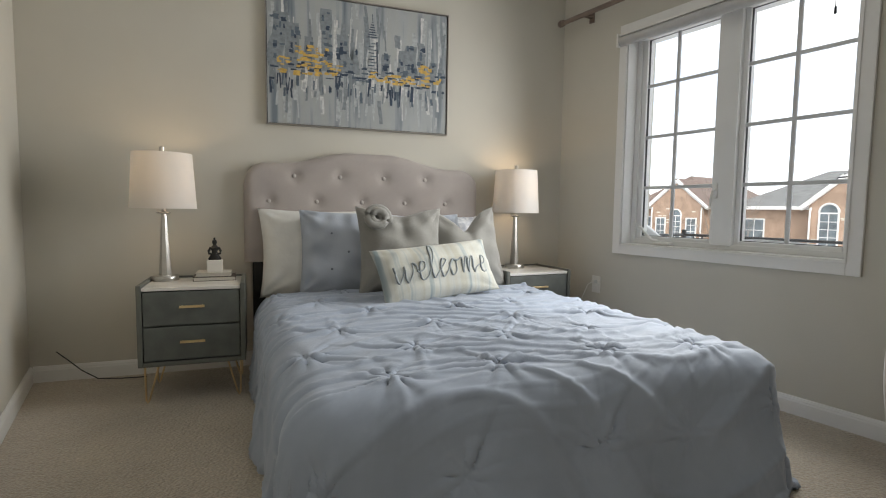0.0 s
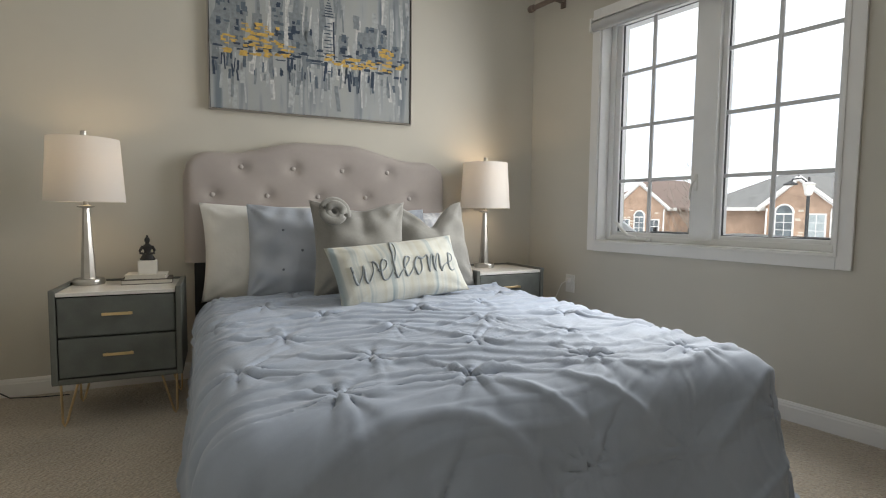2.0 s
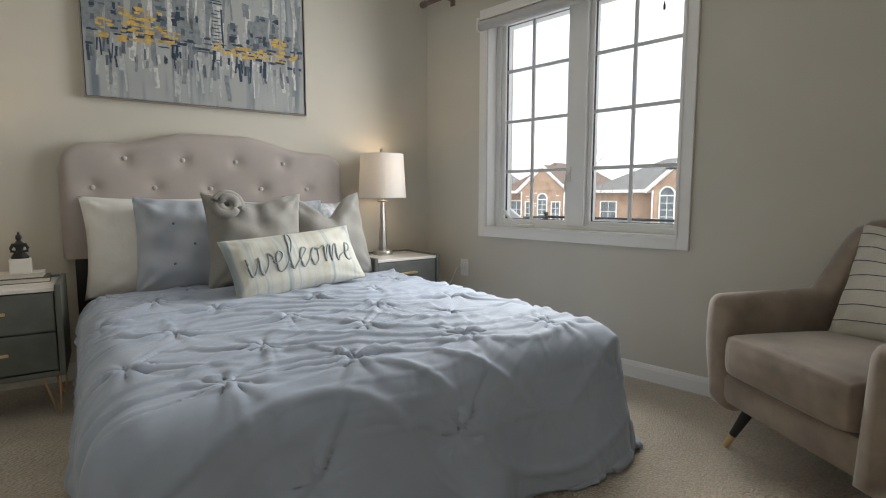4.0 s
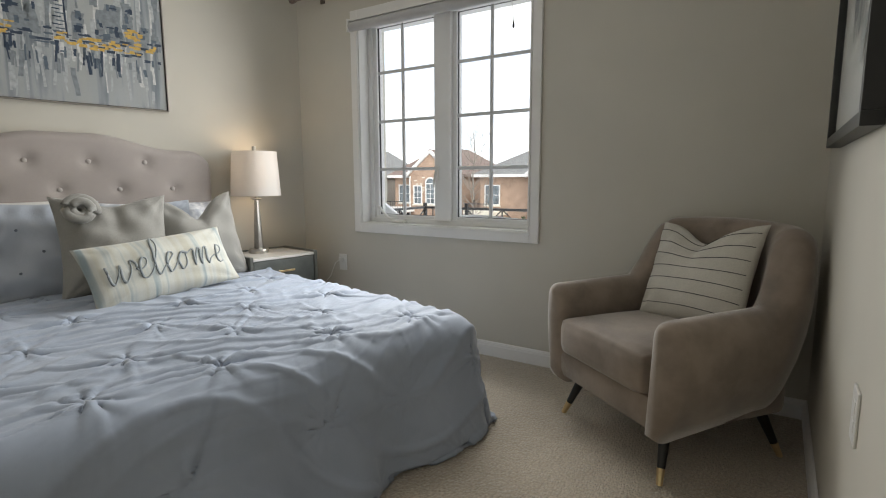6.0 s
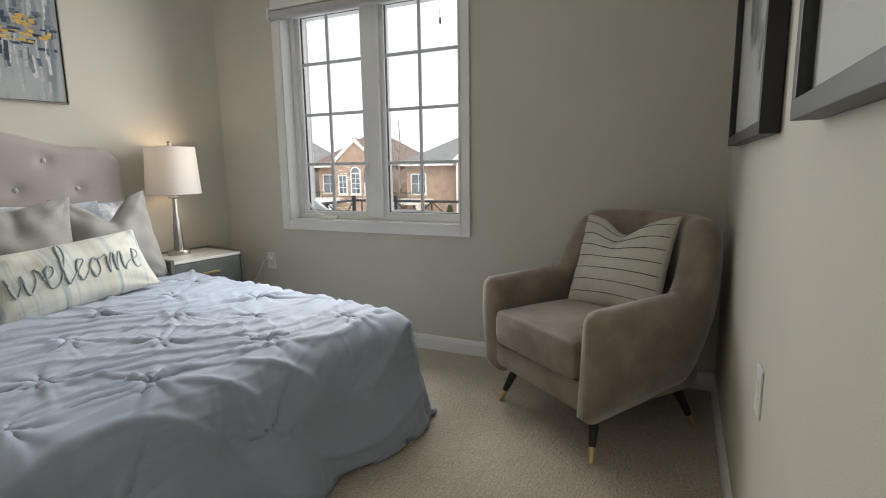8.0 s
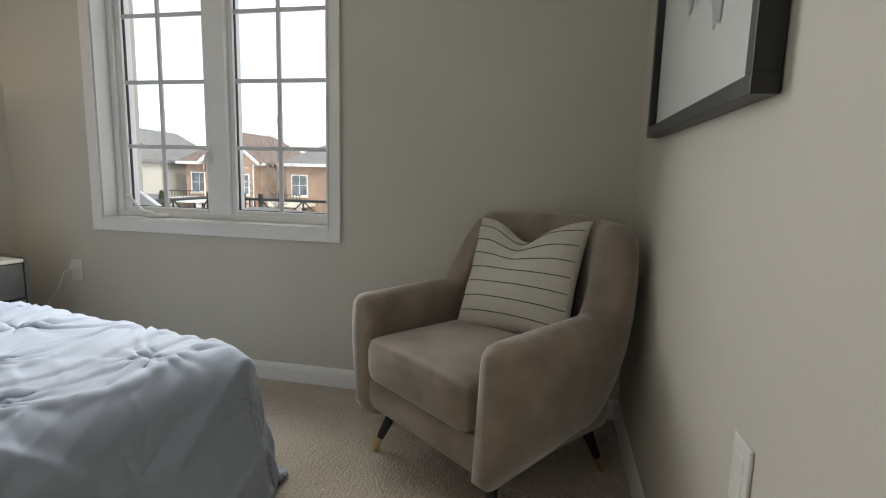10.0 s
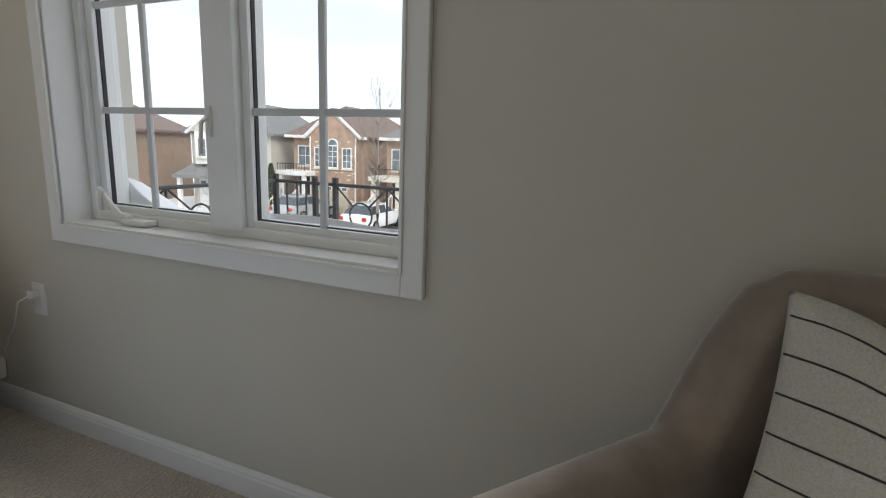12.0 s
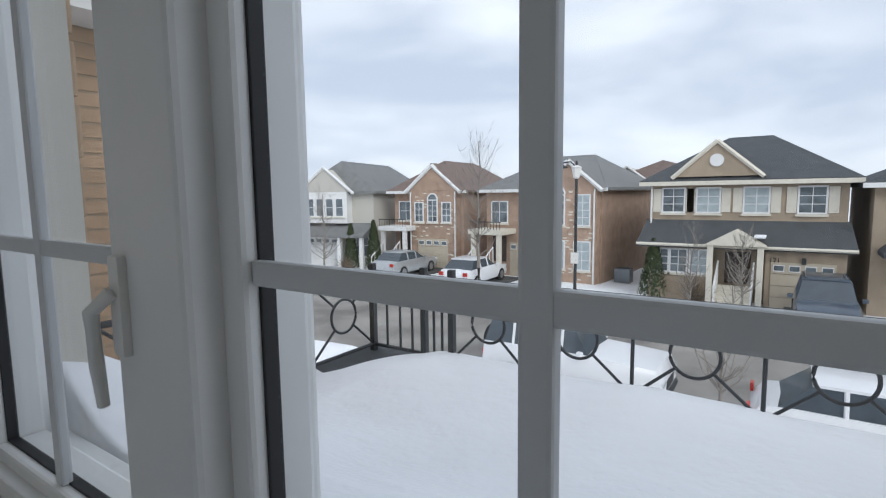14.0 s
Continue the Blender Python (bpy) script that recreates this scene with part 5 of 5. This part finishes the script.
def build_siding_house():
    h = thing("house", pose(25.6, 20.6, G, 0, 0, 14), "pale siding house with grey roof and a bay of windows", "house", "houses across the street")
    part("wall", boxes((0, 0, 0, 9, 5.6, 5.1)), SIDING, h)
    part("roof", hip_roof(0, 9, 0, 5.6, 5.1, 2.1, .4, "x", 1.2), ROOF_GREY, h)
    part("bay", boxes((-.7, 1.6, 3.0, .02, 4.9, 5.1)), WHITE_TRIM, h)
    g = part("front_gable", gable_front(-.72, 3.5, 1.3, 5.2, 5.08, 1.5), SIDING, h)
    for s in (-1, 1):
        part("rake_board", tube([(-.78, 3.25 + s * 2.2, 4.95), (-.78, 3.25, 6.7)], .10, 6), WHITE_TRIM, g)
    for k in range(4):
        house_window(h, -.7, 2.15 + .75 * k, 3.5, .5, 1.1, PANE_DARK, 1, 2)
    bm = bmesh.new()
    vs = [bm.verts.new(p) for p in ((-1.9, -.2, 2.3), (-1.9, 5.8, 2.3), (.02, 5.6, 3.0), (.02, 0, 3.0), (-1.9, -.2, 2.15), (-1.9, 5.8, 2.15), (.02, 5.6, 2.15), (.02, 0, 2.15))]
    for f in ((0, 1, 2, 3), (4, 5, 1, 0), (5, 6, 2, 1), (7, 4, 0, 3), (4, 7, 6, 5)):
        bm.faces.new([vs[k] for k in f])
    part("porch_roof", bm, ROOF_GREY, h)
    for y in (.1, 1.7, 5.5):
        part("porch_column", boxes((-1.7, y - .12, 0, -1.46, y + .12, 2.15)), WHITE_TRIM, h)
    house_window(h, 0, .9, .8, .9, 1.4, PANE_DARK, 2, 2)
    garage(h, -.4, 3.7, 2.4, 2.0, .05, WHITE_TRIM)
    part("garage_front", boxes((-.38, 2.2, 0, .02, 5.2, 2.2)), SIDING, h)


build_siding_house()


def plain_house(m, w, d, material, roof_mat, label):
    h = thing("house", m, label, "house", "houses across the street")
    part("wall", boxes((0, 0, 0, d, w, 5.1)), material, h)
    part("roof", hip_roof(0, d, 0, w, 5.1, 2.0, .4, "y" if w > d else "x", 2.2), roof_mat, h)
    part("fascia", boxes((-.46, -.4, 4.9, -.38, w + .4, 5.08)), WHITE_TRIM, h)
    for k in range(3):
        house_window(h, 0, w * (k + .5) / 3, 3.2, .85, 1.15, PANE_DARK, 2, 3)
        house_window(h, 0, w * (k + .5) / 3, .9, .95, 1.3, PANE_BLIND if k == 1 else PANE_DARK, 2, 2)
    part("porch_roof", hip_roof(-1.4, .1, .3, w - .3, 2.6, .5, .1, "y", .4), roof_mat, h)
    downspout(h, 0, .1, 0, 5.0)
    g = part("front_gable", gable_front(-.1, 3.0, w * .5, w * .95, 5.08, 1.5), material, h)
    for s in (-1, 1):
        part("rake_board", tube([(-.16, w * .725 + s * (w * .225 + .2), 5.0), (-.16, w * .725, 6.66)], .09, 6), WHITE_TRIM, g)


plain_house(pose(20.5, 28.0, G, 0, 0, 22), 7.5, 9, BRICK_BROWN, ROOF_BROWN, "brown brick house with brown hip roof farther along the street")
plain_house(pose(15.5, 37.5, G, 0, 0, 36), 8.0, 9, BRICK_RED, ROOF_BROWN, "orange brick house with brown roof down the street")
plain_house(pose(9.5, 46.5, G, 0, 0, 50), 8.0, 9, BRICK_TAN, ROOF_GREY, "tan brick house with grey roof down the street")
plain_house(pose(3.0, 54.0, G, 0, 0, 62), 8.0, 9, BRICK_RED, ROOF_GREY, "brick house at the far end of the street")
plain_house(pose(24.6, -13.2, G), 8.4, 9, BRICK_TAN, ROOF_DARK, "tan brick neighbour house with a dark roof")
plain_house(pose(38.0, 1.0, G), 9.0, 9, SIDING, ROOF_BROWN, "pale siding house behind the front row")
plain_house(pose(24.8, -23.5, G), 8.6, 9, BRICK_BROWN, ROOF_GREY, "brown brick house along the street")


# ---- vehicles ----
def build_car(name, m, length, width, height_, kind, paint, label):
    """Body from lengthwise sections; x runs from the tail (0) to the nose."""
    c = thing(name, m, label, "car", "parked vehicles")
    hip = {"sedan": .50, "suv": .56, "jeep": .58}[kind] * height_ / (1.45 if kind == "sedan" else 1.75) * (1.45 if kind == "sedan" else 1.75)
    belt = {"sedan": .92, "suv": 1.05, "jeep": 1.12}[kind]
    L, W = length, width / 2
    prof = {"sedan": [(0, .62), (.05, .92), (.16, .96), (.62, .96), (.70, .93), (.94, .78), (1, .60)],
            "suv": [(0, .75), (.03, 1.02), (.10, 1.06), (.66, 1.06), (.74, 1.03), (.95, .90), (1, .70)],
            "jeep": [(0, .70), (.01, 1.10), (.05, 1.14), (.62, 1.14), (.66, 1.13), (.97, 1.05), (1, .75)]}[kind]
    bm = bmesh.new()
    rows = []
    for f, z in prof:
        t = abs(f - .5) * 2
        w = W * (1 - .10 * t ** 4)
        x = f * L
        rows.append([bm.verts.new(p) for p in ((x, -w * .93, .26), (x, -w, .45), (x, -w, z * .8), (x, -w * .93, z), (x, 0, z + .03), (x, w * .93, z), (x, w, z * .8), (x, w, .45), (x, w * .93, .26))])
    for a, b in zip(rows, rows[1:]):
        for k in range(8):
            bm.faces.new((a[k], a[k + 1], b[k + 1], b[k]))
        bm.faces.new((a[8], a[0], b[0], b[8]))
    bm.faces.new(rows[0]), bm.faces.new(list(reversed(rows[-1])))
    part("body", bm, paint, c, "", True, 50)
    cab = {"sedan": (.10, .22, .52, .68), "suv": (.02, .10, .50, .68), "jeep": (.02, .06, .54, .63)}[kind]
    zt = height_
    bm = bmesh.new()
    lo = [bm.verts.new((cab[k] * L, s * W * .88, belt)) for k in (0, 3) for s in (-1, 1)]
    hi = [bm.verts.new((cab[k] * L, s * W * .72, zt - .05)) for k in (1, 2) for s in (-1, 1)]
    for f in ((0, 1), (1, 3), (3, 2), (2, 0)):
        bm.faces.new((lo[f[0]], lo[f[1]], hi[f[1]], hi[f[0]]))
    bm.faces.new(hi)
    part("windows", bm, CAR_GLASS, c, "tinted glasshouse")
    part("car_roof", boxes((cab[1] * L - .03, -W * .74, zt - .07, cab[2] * L + .03, W * .74, zt), bevel=.03), paint, c, "", True)
    for s in (-1, 1):
        for k in ((cab[0] + cab[1]) / 2 + .16, (cab[2] + cab[3]) / 2 - .10):
            part("pillar", tube([(k * L, s * W * .885, belt), (k * L, s * W * .73, zt - .05)], .04, 6), paint, c)
        for fx in (.19, .81):
            wh = part("wheel", tube([(fx * L, s * (W - .20), .33), (fx * L, s * (W + .01), .33)], .33, 22), RUBBER, c, "black tyre", True)
            part("rim", tube([(fx * L, s * (W + .005), .33), (fx * L, s * (W + .02), .33)], .21, 14), ALLOY, wh)
        part("tail_light", boxes((-.02, s * W * .74 - .12, .70, .05, s * W * .74 + .12, .88), bevel=.02), TAIL, c)
        part("headlight", boxes((L * .965, s * W * .70 - .16, .66, L + .01, s * W * .70 + .16, .78), bevel=.02), HEADLIGHT, c)
        part("mirror", boxes((cab[3] * L - .2, s * (W + .09) - .08, belt, cab[3] * L - .06, s * (W + .09) + .08, belt + .14), bevel=.03), paint, c)
    part("grille", boxes((L - .03, -W * .42, .50, L + .015, W * .42, .72), bevel=.01), IRON, c)
    part("bumper", boxes((L - .10, -W * .85, .28, L + .05, W * .85, .46), bevel=.05), paint if kind != "jeep" else IRON, c)
    if kind == "suv":
        for s in (-1, 1):
            part("roof_rail", tube([(cab[1] * L + .1, s * W * .62, zt + .04), (cab[2] * L - .1, s * W * .62, zt + .04)], .02, 6), ALLOY, c)
    if kind == "jeep":
        part("spare_wheel", tube([(-.22, 0, .95), (0, 0, .95)], .36, 20), RUBBER, c, "spare wheel on the tail", True)


build_car("jeep", pose(12.3, 4.4, G - .1, 0, 0, -90), 4.5, 1.85, 1.82, "jeep", PAINT_WHITE, "white boxy four-wheel-drive parked at the kerb")
build_car("sedan", pose(11.75, -1.7, G - .1, 0, 0, -90), 4.7, 1.8, 1.45, "sedan", PAINT_WHITE, "white sedan parked at the near kerb")
build_car("suv", pose(23.4, -3.35, G + .2, 0, 0, 180), 4.4, 1.8, 1.65, "suv", PAINT_NAVY, "dark blue crossover parked on the driveway facing the street")
build_car("sedan", pose(21.4, 16.4, G + .2, 0, 0, 3), 4.6, 1.8, 1.42, "sedan", PAINT_SILVER, "silver sedan parked in front of a garage")
build_car("sedan", pose(20.6, 11.2, G + .2, 0, 0, 3), 4.6, 1.8, 1.42, "sedan", PAINT_WHITE, "white snowy sedan parked on a driveway")
build_car("suv", pose(15.5, 24.5, G - .1, 0, 0, 110), 4.6, 1.85, 1.75, "suv", PAINT_GREY, "grey pickup-like car parked down the street")


# ---- trees and shrubs ----
def bare_tree(name, m, h, label, seed, r0=.09, twigs=60):
    t = thing(name, m, label, "tree")
    rng = random.Random(seed)
    trunk = [(rng.uniform(-.03, .03) * k, rng.uniform(-.03, .03) * k, h * k / 6) for k in range(7)]
    part("trunk", tube(trunk, [r0 * (1 - .14 * k) for k in range(7)], 8), BARK, t, "", True)
    bm = bmesh.new()
    for k in range(twigs):
        f = rng.uniform(.22, .97)
        base = Vector(trunk[int(f * 6)]).lerp(Vector(trunk[min(6, int(f * 6) + 1)]), f * 6 % 1)
        a, ln = rng.uniform(0, 6.28), h * (.30 - .20 * f) * rng.uniform(.6, 1.3)
        up = rng.uniform(.5, 1.3)
        mid = base + Vector((math.cos(a) * ln * .5, math.sin(a) * ln * .5, ln * up * .45))
        end = base + Vector((math.cos(a) * ln * .8, math.sin(a) * ln * .8, ln * up * 1.1))
        tube([base, mid, end], [.022 * (1.2 - f), .014 * (1.2 - f), .004], 5, bm)
        for _ in range(3):
            p = mid.lerp(end, rng.random())
            q = p + Vector((rng.uniform(-1, 1), rng.uniform(-1, 1), rng.uniform(.2, 1.2))) * ln * .28
            tube([p, q], [.007, .003], 4, bm)
    part("branches", bm, BARK, t, "bare twigs")


bare_tree("bare_tree", pose(21.2, 10.1, G + .1), 7.2, "bare young street tree with upright branches", 2, .10, 90)
bare_tree("bare_tree", pose(11.3, -1.25, G + .1), 2.9, "bare sapling by the near kerb", 5, .05, 40)
bare_tree("bare_tree", pose(19.8, .6, G + .1), 3.6, "slim bare sapling on the front lawn", 7, .04, 40)
bare_tree("bare_tree", pose(20.2, 19.6, G + .1), 5.0, "bare young tree in front of the siding house", 9, .07, 70)
bare_tree("bare_tree", pose(21.5, -.9, G + .1), 3.2, "bare shrub-like tree by the porch", 12, .05, 70)


def cedar(m, h, r, label, seed):
    t = thing("cedar_tree", m, label, "tree", "evergreens by the houses")
    part("trunk", tube([(0, 0, 0), (0, 0, h * .5)], [.06, .03], 8), BARK, t)
    rng = random.Random(seed)
    verts, faces = [], []
    for _ in range(1700):
        f = rng.random() ** .8
        rad = r * (1 - f) ** .75 * (.75 + .3 * rng.random()) + .03
        a = rng.uniform(0, 6.283)
        p = Vector((rad * math.cos(a), rad * math.sin(a), .08 + f * (h - .1)))
        s = rng.uniform(.05, .12)
        d = Vector((math.cos(a) * .5, math.sin(a) * .5, 1.0)).normalized() * s * 1.6
        side = Vector((-math.sin(a), math.cos(a), rng.uniform(-.3, .3))) * s * .6
        k = len(verts)
        verts += [tuple(p - side), tuple(p + side), tuple(p + d)]
        faces.append((k, k + 1, k + 2))
    me = bpy.data.meshes.new("foliage")
    me.from_pydata(verts, [], faces)
    part("foliage", me, FOLIAGE, t, "dense green sprays")


cedar(pose(24.1, 2.75, G + .1), 2.6, .62, "clipped green cedar beside the tan house", 1)
cedar(pose(24.4, 19.6, G + .1), 3.1, .55, "tall green cedar beside the porch", 2)
cedar(pose(23.8, 21.0, G + .1), 2.9, .50, "second green cedar by the siding house", 3)
cedar(pose(25.0, 8.9, G + .1), 2.4, .50, "small green cedar beside the brick house", 4)


def shrub(m, r, label, seed):
    t = thing("shrub", m, label, "shrub")
    rng = random.Random(seed)
    bm = bmesh.new()
    for _ in range(130):
        a, e = rng.uniform(0, 6.28), rng.uniform(.3, 1.5)
        d = Vector((math.cos(a) * math.cos(e), math.sin(a) * math.cos(e), math.sin(e) * 1.25)) * r * rng.uniform(.7, 1.1)
        tube([(0, 0, .02), d * .5 + Vector((0, 0, .05)), d], [.012, .008, .003], 4, bm)
    part("twigs", bm, SHRUB, t, "tangled brown twigs")


shrub(pose(23.7, 1.0, G + .1), 1.15, "round brown winter shrub by the porch", 1)
shrub(pose(22.6, 20.3, G + .1), .9, "brown winter shrub on the lawn", 2)


# ---- street lamp and box ----
def build_street_lamp():
    s = thing("street_lamp", pose(20.0, 4.9, G), "black street lamp post with a lantern head", "street lamp")
    part("post", lathe([(.10, 0), (.09, .8), (.065, 1.0), (.055, 5.9), (.04, 6.1)], 14), IRON, s, "", True)
    part("arm", tube([(0, 0, 5.85), (0, .25, 6.08), (0, .55, 6.05), (0, .62, 5.9)], .03, 8), IRON, s, "", True)
    part("lantern", lathe([(.05, 5.93), (.24, 5.84), (.20, 5.80), (.13, 5.45), (.06, 5.40)], 8), PLASTIC, s, "lantern head")
    part("lantern_cap", lathe([(.02, 6.0), (.26, 5.86), (.25, 5.83), (.05, 5.85)], 8), IRON, s, m=pose(0, .62, 0))
    part("sign_plate", boxes((-.09, -.16, 2.0, -.075, .16, 2.45)), PLASTIC, s, "small white sign plate")
    s.children[2].location = (0, .62, 0)


build_street_lamp()
ub = thing("utility_box", pose(20.3, 4.35, G + .1), "small green utility box on the snow", "utility box")
part("cabinet", boxes((-.2, -.25, 0, .2, .25, .55), bevel=.02), FOLIAGE, ub)
part("lid", boxes((-.22, -.27, .55, .22, .27, .60), bevel=.01), FOLIAGE, ub)
ac = thing("air_conditioner", pose(27.5, 4.9, G + .1), "dark air-conditioning unit beside the brick house", "air conditioner")
part("casing", boxes((-.4, -.4, 0, .4, .4, .75), bevel=.03), PAINT_GREY, ac)
part("fan_grille", lathe([(.30, .751), (.30, .77), (.05, .78)], 20), IRON, ac)


# ---- porch roof outside the window: snow and railing ----
def build_porch_snow():
    xs = np.concatenate([np.linspace(.215, .7, 40), np.linspace(.72, 1.99, 60)])
    ys = np.linspace(-6.0, -.22, 190)
    top = np.zeros((len(xs), len(ys), 3))
    for i, x in enumerate(xs):
        for j, y in enumerate(ys):
            bank = .38 * math.exp(-((x - .2) / (.50 + .10 * math.sin(y * 1.9))) ** 1.7)
            corner = .14 * math.exp(-((y + 1.10) / .16) ** 2) * math.exp(-((x - .2) / .5) ** 2)
            z = .415 + bank + corner + .016 * math.sin(2.3 * y + 1.1) * math.exp(-x) - .035 * max(0, (x - 1.5) / .45) ** 2
            z += .025 * noise.fractal(Vector((x * 1.6, y * 1.6, .4)), 1.0, 2.0, 3)
            if y > -.75:
                z -= .12 * min(1, (y + .75) / .4)
            top[i, j] = (x, y, z)
    ob = finish("snow_bank", grid_mesh(top), SNOW, True, 180)
    sol = ob.modifiers.new("depth", "SOLIDIFY")
    sol.thickness, sol.offset = .42, -1
    tagged(ob, "smooth white snow piled on the porch roof below the window", "snow")
    structure("porch_roof", boxes((XE + .262, -6.2, -.1, 2.06, -.2, .30)), ROOF_DARK, "flat porch roof under snow")
    structure("facade", boxes((XE + .262, -7.0, G, XE + .30, -2.50, 2.85), (XE + .262, -.78, G, XE + .30, 1.2, 2.85), (XE + .262, -2.50, 2.16, XE + .30, -.78, 2.85), (XE + .262, -2.50, G, XE + .30, -.78, .66)), OWN_BRICK, "buff brick outer face of the house")


build_porch_snow()


def build_railing():
    r = thing("railing", pose(0, 0, 0), "black iron porch railing with circles and crossed bars", "railing")
    xf, zt, zb = 1.985, .738, .335

    def bar(name, a, b, rad=.008, par=r):
        return part(name, tube([a, b], rad, 8), IRON, par)
    posts = [-1.229, -1.691, -2.147, -2.60, -3.06, -3.52, -3.98, -4.44]
    bar("top_rail", (xf, -.30, zt), (xf, -4.9, zt), .013)
    bar("bottom_rail", (xf, -.30, zb), (xf, -4.9, zb), .010)
    bar("top_rail", (xf, -.30, zt), (.32, -.30, zt), .013)
    bar("bottom_rail", (xf, -.30, zb), (.32, -.30, zb), .010)
    for y in (-.30, -.65, -.82):
        part("post", boxes((xf - .016, y - .016, .28, xf + .016, y + .016, zt + .05), bevel=.003), IRON, r, "square iron post")
    for y in (-.40, -.49, -.57, -.71, -.76):
        bar("baluster", (xf, y, zb), (xf, y, zt), .007)
    ys = [-.82] + posts
    for y in posts:
        bar("baluster", (xf, y, zb - .04), (xf, y, zt), .008)

    def panel(p0, p1):
        p0, p1 = Vector(p0), Vector(p1)
        c = (p0 + p1) / 2
        d = (p1 - p0).normalized()
        zc, rad = (zt + zb) / 2, .088
        ring = [c + d * rad * math.cos(a) + Vector((0, 0, zc + rad * math.sin(a))) for a in [2 * math.pi * k / 28 for k in range(29)]]
        part("ring", tube(ring, .007, 8), IRON, r, "", True)
        for s in (-1, 1):
            for v in (-1, 1):
                e = (p1 if s > 0 else p0) + Vector((0, 0, zt if v > 0 else zb))
                q = c + Vector((0, 0, zc))
                u = (e - q).normalized()
                bar("cross_bar", q + u * rad, e, .0065)
    for a, b in zip(ys, ys[1:]):
        panel((xf, a, 0), (xf, b, 0))
    for a, b in ((xf, 1.53), (1.53, 1.07), (1.07, .61)):
        panel((a, -.30, 0), (b, -.30, 0))
        bar("baluster", (b, -.30, zb), (b, -.30, zt), .008)


build_railing()


# ---- brick pier, wing with eave and downspout ----
def build_pier():
    p = thing("brick_pier", pose(XE + .263, -1.055, .66), "buff brick pier beside the window with raked joints", "pier")
    w, d = .048, .27
    part("core", boxes((.001, .008, 0, w - .010, d - .002, 1.49)), MORTAR, p, "grey mortar core")
    rng = random.Random(3)
    for k in range(13):
        z = .004 + k * .115
        cut = .19 if k % 2 else .09
        for a, b in ((0, cut - .006), (cut + .006, d)):
            part("brick", boxes((.0, a, z, w + rng.uniform(-.003, .003), b, z + .102), bevel=.006), OWN_BRICK, p)


build_pier()


def build_wing():
    h = thing("house_wing", pose(.35, 1.27, 0), "tan brick corner of the neighbouring wing with white eave", "house")
    part("wall", boxes((0, 0, G, 1.27, 4.0, 2.15)), BRICK_TAN, h)
    bm = bmesh.new()
    for k in range(30):
        box(bm, 1.266, 0, -.55 + k * .09, 1.276, 3.0, -.55 + k * .09 + .074)
        box(bm, 0, -.006, -.55 + k * .09, 1.27, .004, -.55 + k * .09 + .074)
    part("brick_courses", bm, OWN_BRICK, h)
    part("soffit", boxes((0, -.30, 2.15, 1.57, 4.2, 2.20)), WHITE_TRIM, h, "white soffit")
    part("fascia", boxes((1.57, -.34, 2.15, 1.61, 4.2, 2.34), (0, -.34, 2.15, 1.57, -.30, 2.34)), WHITE_TRIM, h, "white fascia board")
    part("gutter", tube([(0, -.39, 2.30), (1.66, -.39, 2.30), (1.66, 4.2, 2.30)], .05, 8), WHITE_TRIM, h)
    part("roof", hip_roof(.34, 1.27, 0, 4.0, 2.52, .8, .34, "y", .8), ROOF_DARK, h)
    part("downspout", tube([(1.50, -.33, 2.26), (1.44, -.20, 2.06), (1.22, -.06, 1.90), (1.20, -.05, G)], .04, 8), WHITE_TRIM, h, "white downspout", True)
    for z in (1.75, .4):
        part("spout_strap", boxes((1.14, -.11, z, 1.26, .01, z + .05)), WHITE_TRIM, h)


build_wing()
